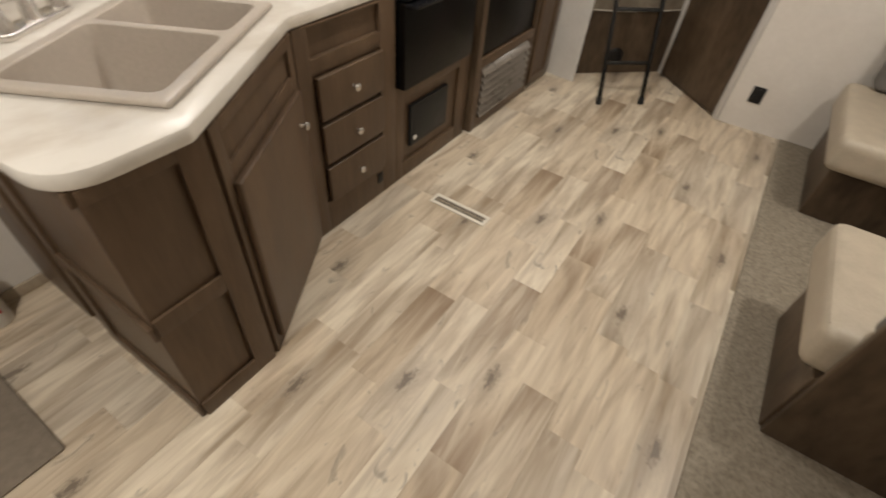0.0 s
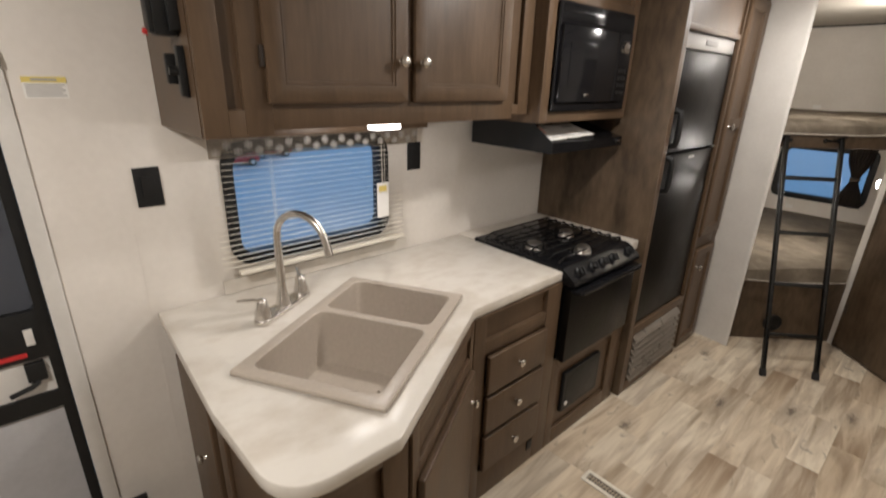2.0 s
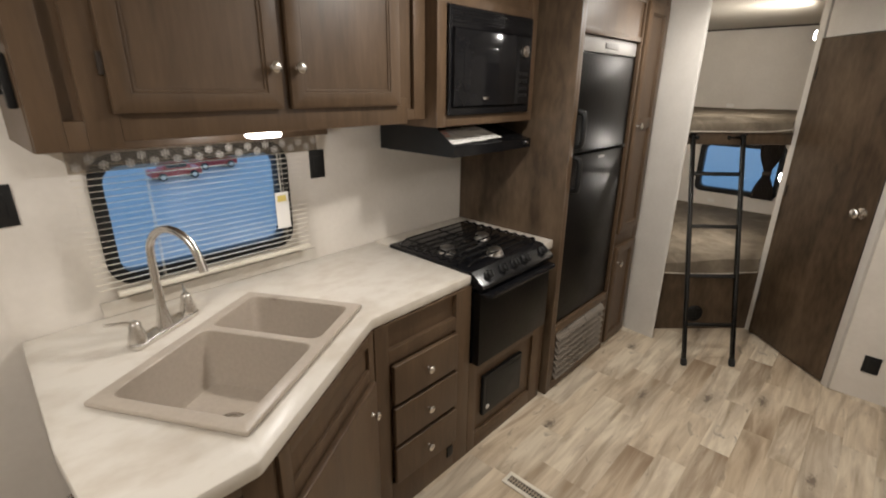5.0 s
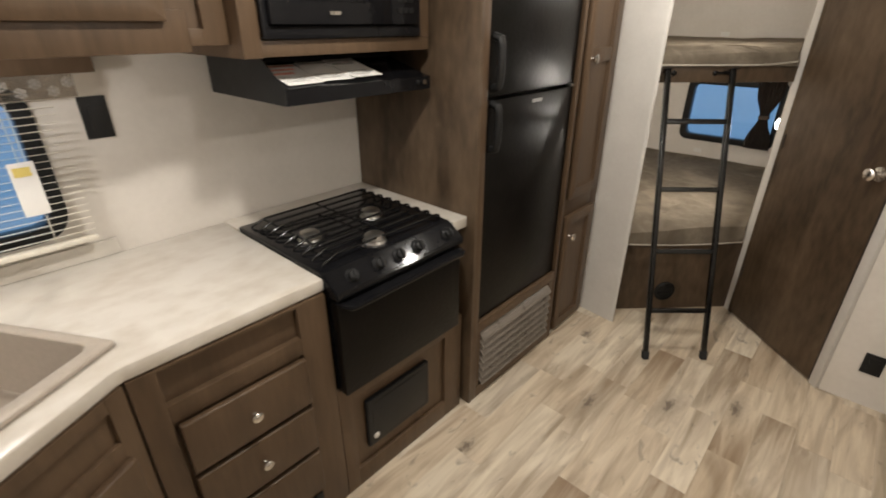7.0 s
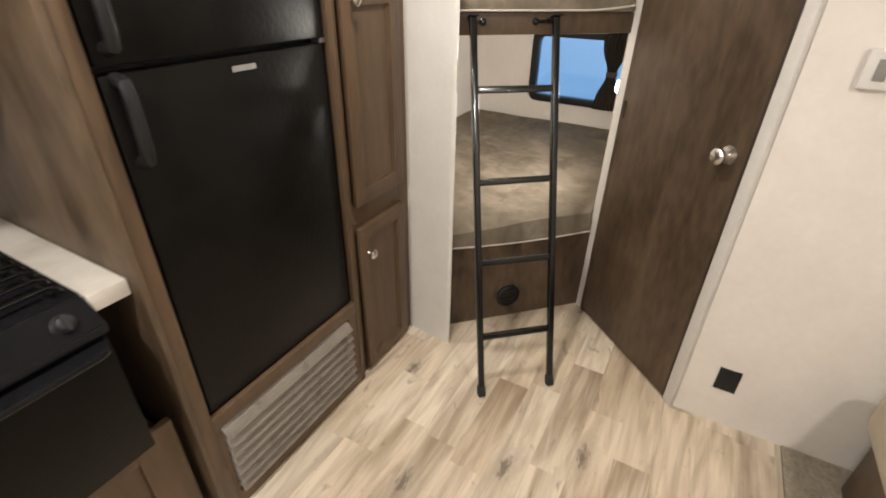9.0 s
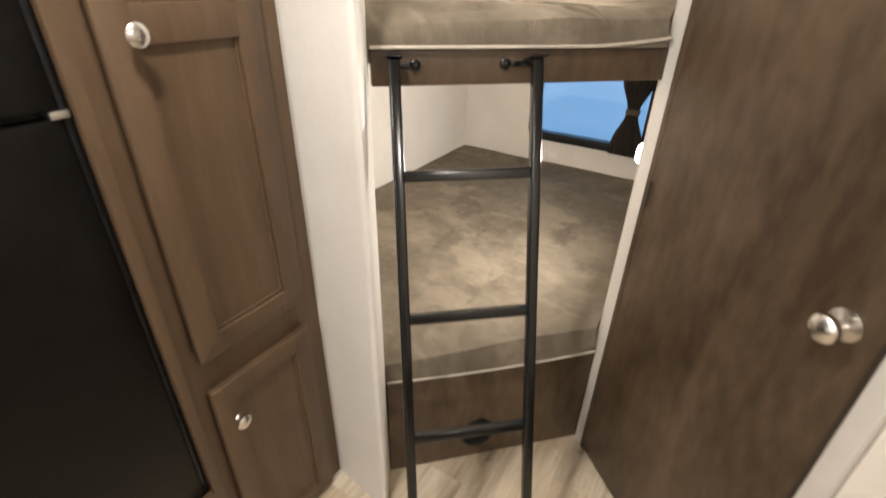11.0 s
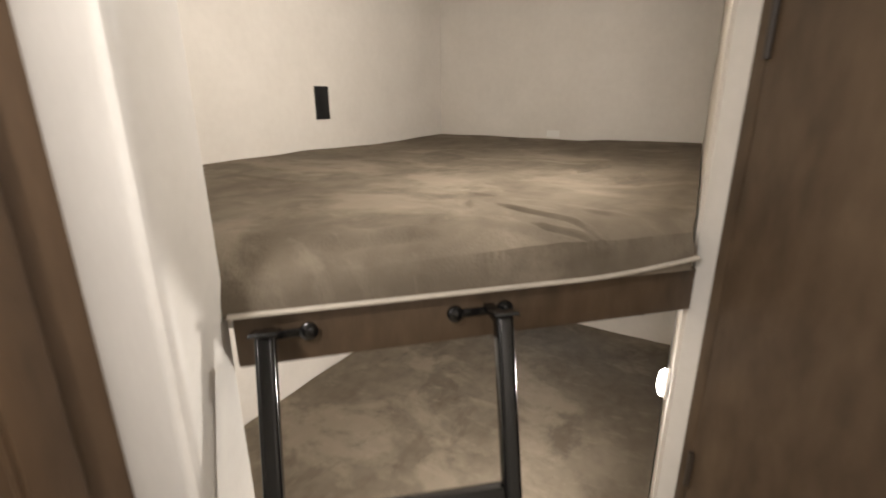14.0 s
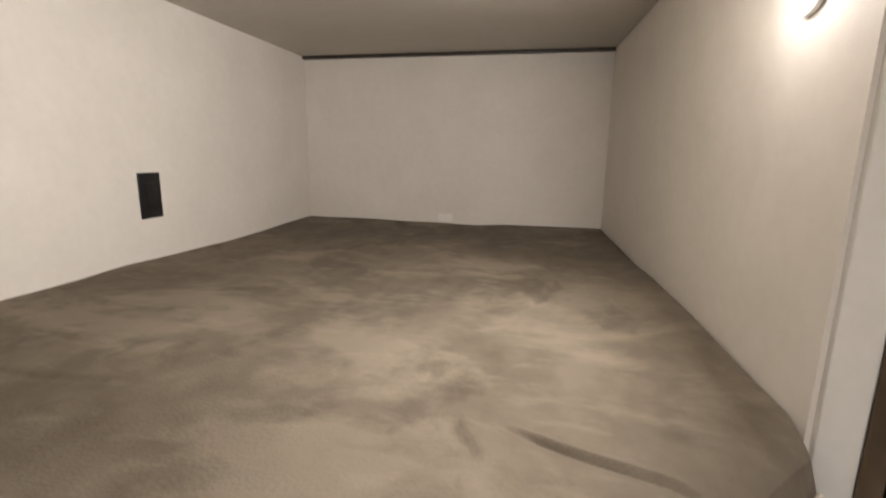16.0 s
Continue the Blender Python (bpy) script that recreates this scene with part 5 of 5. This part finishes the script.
rgst = thing("floor_register", (1.01, 1.359, 0), "pale metal floor heating register with slots", "floor vent")
part("frame", slab(rect(0.858, 1.160, 1.322, 1.396, 0.006), 0.0005, 0.006, [rect(0.874, 1.144, 1.340, 1.378)], 0.0015), M_SLAT, rgst)
part("well", box(0.872, 1.146, 1.338, 1.380, 0.0006, 0.0016), M_PLASTIC, rgst)
for k in range(19):
    part("bar", box(0.880 + 0.0140 * k, 0.886 + 0.0140 * k, 1.340, 1.378, 0.0016, 0.0036), M_OAKTRIM, rgst)
part("middle_bar", box(0.874, 1.144, 1.357, 1.361, 0.0016, 0.0040), M_OAKTRIM, rgst)

# ---- outside ----
solid("ground", box(-60, 60, -60, 60, -0.80, -0.70), M_CONCRETE, "pale concrete floor outside the trailer", "ground", kind="structure")


def parked_buggy(x, y, s=1.0):
    t = thing("parked_buggy", pose(x, y, -0.70, 0, 0, 90), "small red parked buggy on the concrete outside", "buggy", "parked buggies")
    part("body", box(-2.0 * s, 2.0 * s, -0.85 * s, 0.85 * s, 0.30 * s, 0.85 * s, 0.14 * s, 4), M_RED, t, local=True)
    c = bmesh.new()
    bmesh.ops.create_cube(c, size=1)
    for v in c.verts:
        k = 0.72 if v.co.z > 0 else 1.0
        v.co = Vector((v.co.x * 2.5 * s * k, v.co.y * 1.55 * s * (0.82 if v.co.z > 0 else 1), 1.10 * s + v.co.z * 0.55 * s))
    bmesh.ops.bevel(c, geom=c.edges[:], offset=0.08 * s, segments=3, affect="EDGES")
    part("cabin", c, M_RED, t, local=True)
    part("side_glass", box(-0.85 * s, 0.85 * s, -0.78 * s, 0.78 * s, 0.95 * s, 1.25 * s, 0.03), M_PLASTIC, t, local=True)
    for wx in (-1.25 * s, 1.25 * s):
        for wy in (-0.80 * s, 0.80 * s):
            w = part("wheel", rod((wx, wy - 0.1, 0.32 * s), (wx, wy + 0.1, 0.32 * s), 0.32 * s, 24), M_RUBBER, t, local=True)
            part("rim", rod((wx, wy - 0.105, 0.32 * s), (wx, wy + 0.105, 0.32 * s), 0.19 * s, 20), M_STEEL, w, local=True)


parked_buggy(-11.6, 4.1, 0.30)
parked_buggy(-12.6, 5.5, 0.30)

# ---- floor planks ----
deck = thing("floor", (0, 0, 0), "pale oak plank-pattern vinyl flooring with dark knots", "floor", kind="structure")
PW, REPEAT = 0.128, 1.055
rand = random.Random(11)
# column: (end y of a plank, dark end) pairs within one repeat of the print; a dark end is 0 south, 1 north, 0.5 none
KNOWN = {9: ((0.878, 1.0), (0.42, 0.5)), 10: ((0.30, 0.5), (0.92, 0.62)), 11: ((0.069, 0.98), (0.55, 0.5)), 12: ((0.345, 0.5), (0.90, 0.04)), 13: ((0.72, 0.85), (0.20, 0.5)),
         14: ((0.62, 0.72), (0.02, 0.5))}
# column: (x, y) of a knot within one repeat
KNOTS = {8: (0.03, 0.265), 10: (0.056, 0.495), 12: (0.028, 0.673), 14: (0.05, 0.160), 16: (0.06, 0.752), 6: (0.03, 0.736), 4: (0.07, 0.33), 2: (0.05, 0.81), 17: (0.06, 0.4)}
plank_sizes = {}
for c in range(-1, 18):
    x0 = 0.018 + PW * c
    x1 = min(x0 + PW, 2.214)
    if c == -1:
        x0 = -0.05
    pieces = KNOWN.get(c)
    if pieces is None:
        first = rand.uniform(0.05, 0.95)
        second = (first + rand.uniform(0.38, 0.62)) % REPEAT
        pieces = ((first, rand.choice((0.5, 0.5, 0.62, 0.72, 0.42))), (second, rand.choice((0.5, 0.5, 0.66, 0.30))))
    pieces = sorted(pieces)
    seeds = [rand.random() for _ in pieces]
    kx, ky = KNOTS.get(c, (0, None))
    w = round(x1 - x0, 4)
    for turn in range(-3, 4):
        for i, (end_y, dark) in enumerate(pieces):
            start_y = pieces[i - 1][0] - (REPEAT if i == 0 else 0)
            y, ln = start_y + turn * REPEAT, round(end_y - start_y, 4)
            if y + ln < FRONT + 0.01 or y > 3.72 or (x0 < 0.5 and y > 0.15):
                continue
            cut = max(0.0, FRONT + 0.001 - y)
            y, ln = y + cut, round(ln - cut, 4)
            key = (w, ln)
            if key not in plank_sizes:
                plank_sizes[key] = mesh_of("plank", box(0.0001, w - 0.0001, 0.0001, ln - 0.0001, -0.005, 0.0, 0.0002, 1), M_PLANK)
            p = new("plank", plank_sizes[key])
            p.parent = deck
            p.location = (x0, y, 0)
            code = 0.0
            if ky is not None and not cut:
                for lift in (0.0, REPEAT, -REPEAT):
                    if start_y < ky + lift < end_y:
                        code = (ky + lift - start_y + 0.5) / 1.6
            p.color = (dark, seeds[i], kx / 0.128, code)
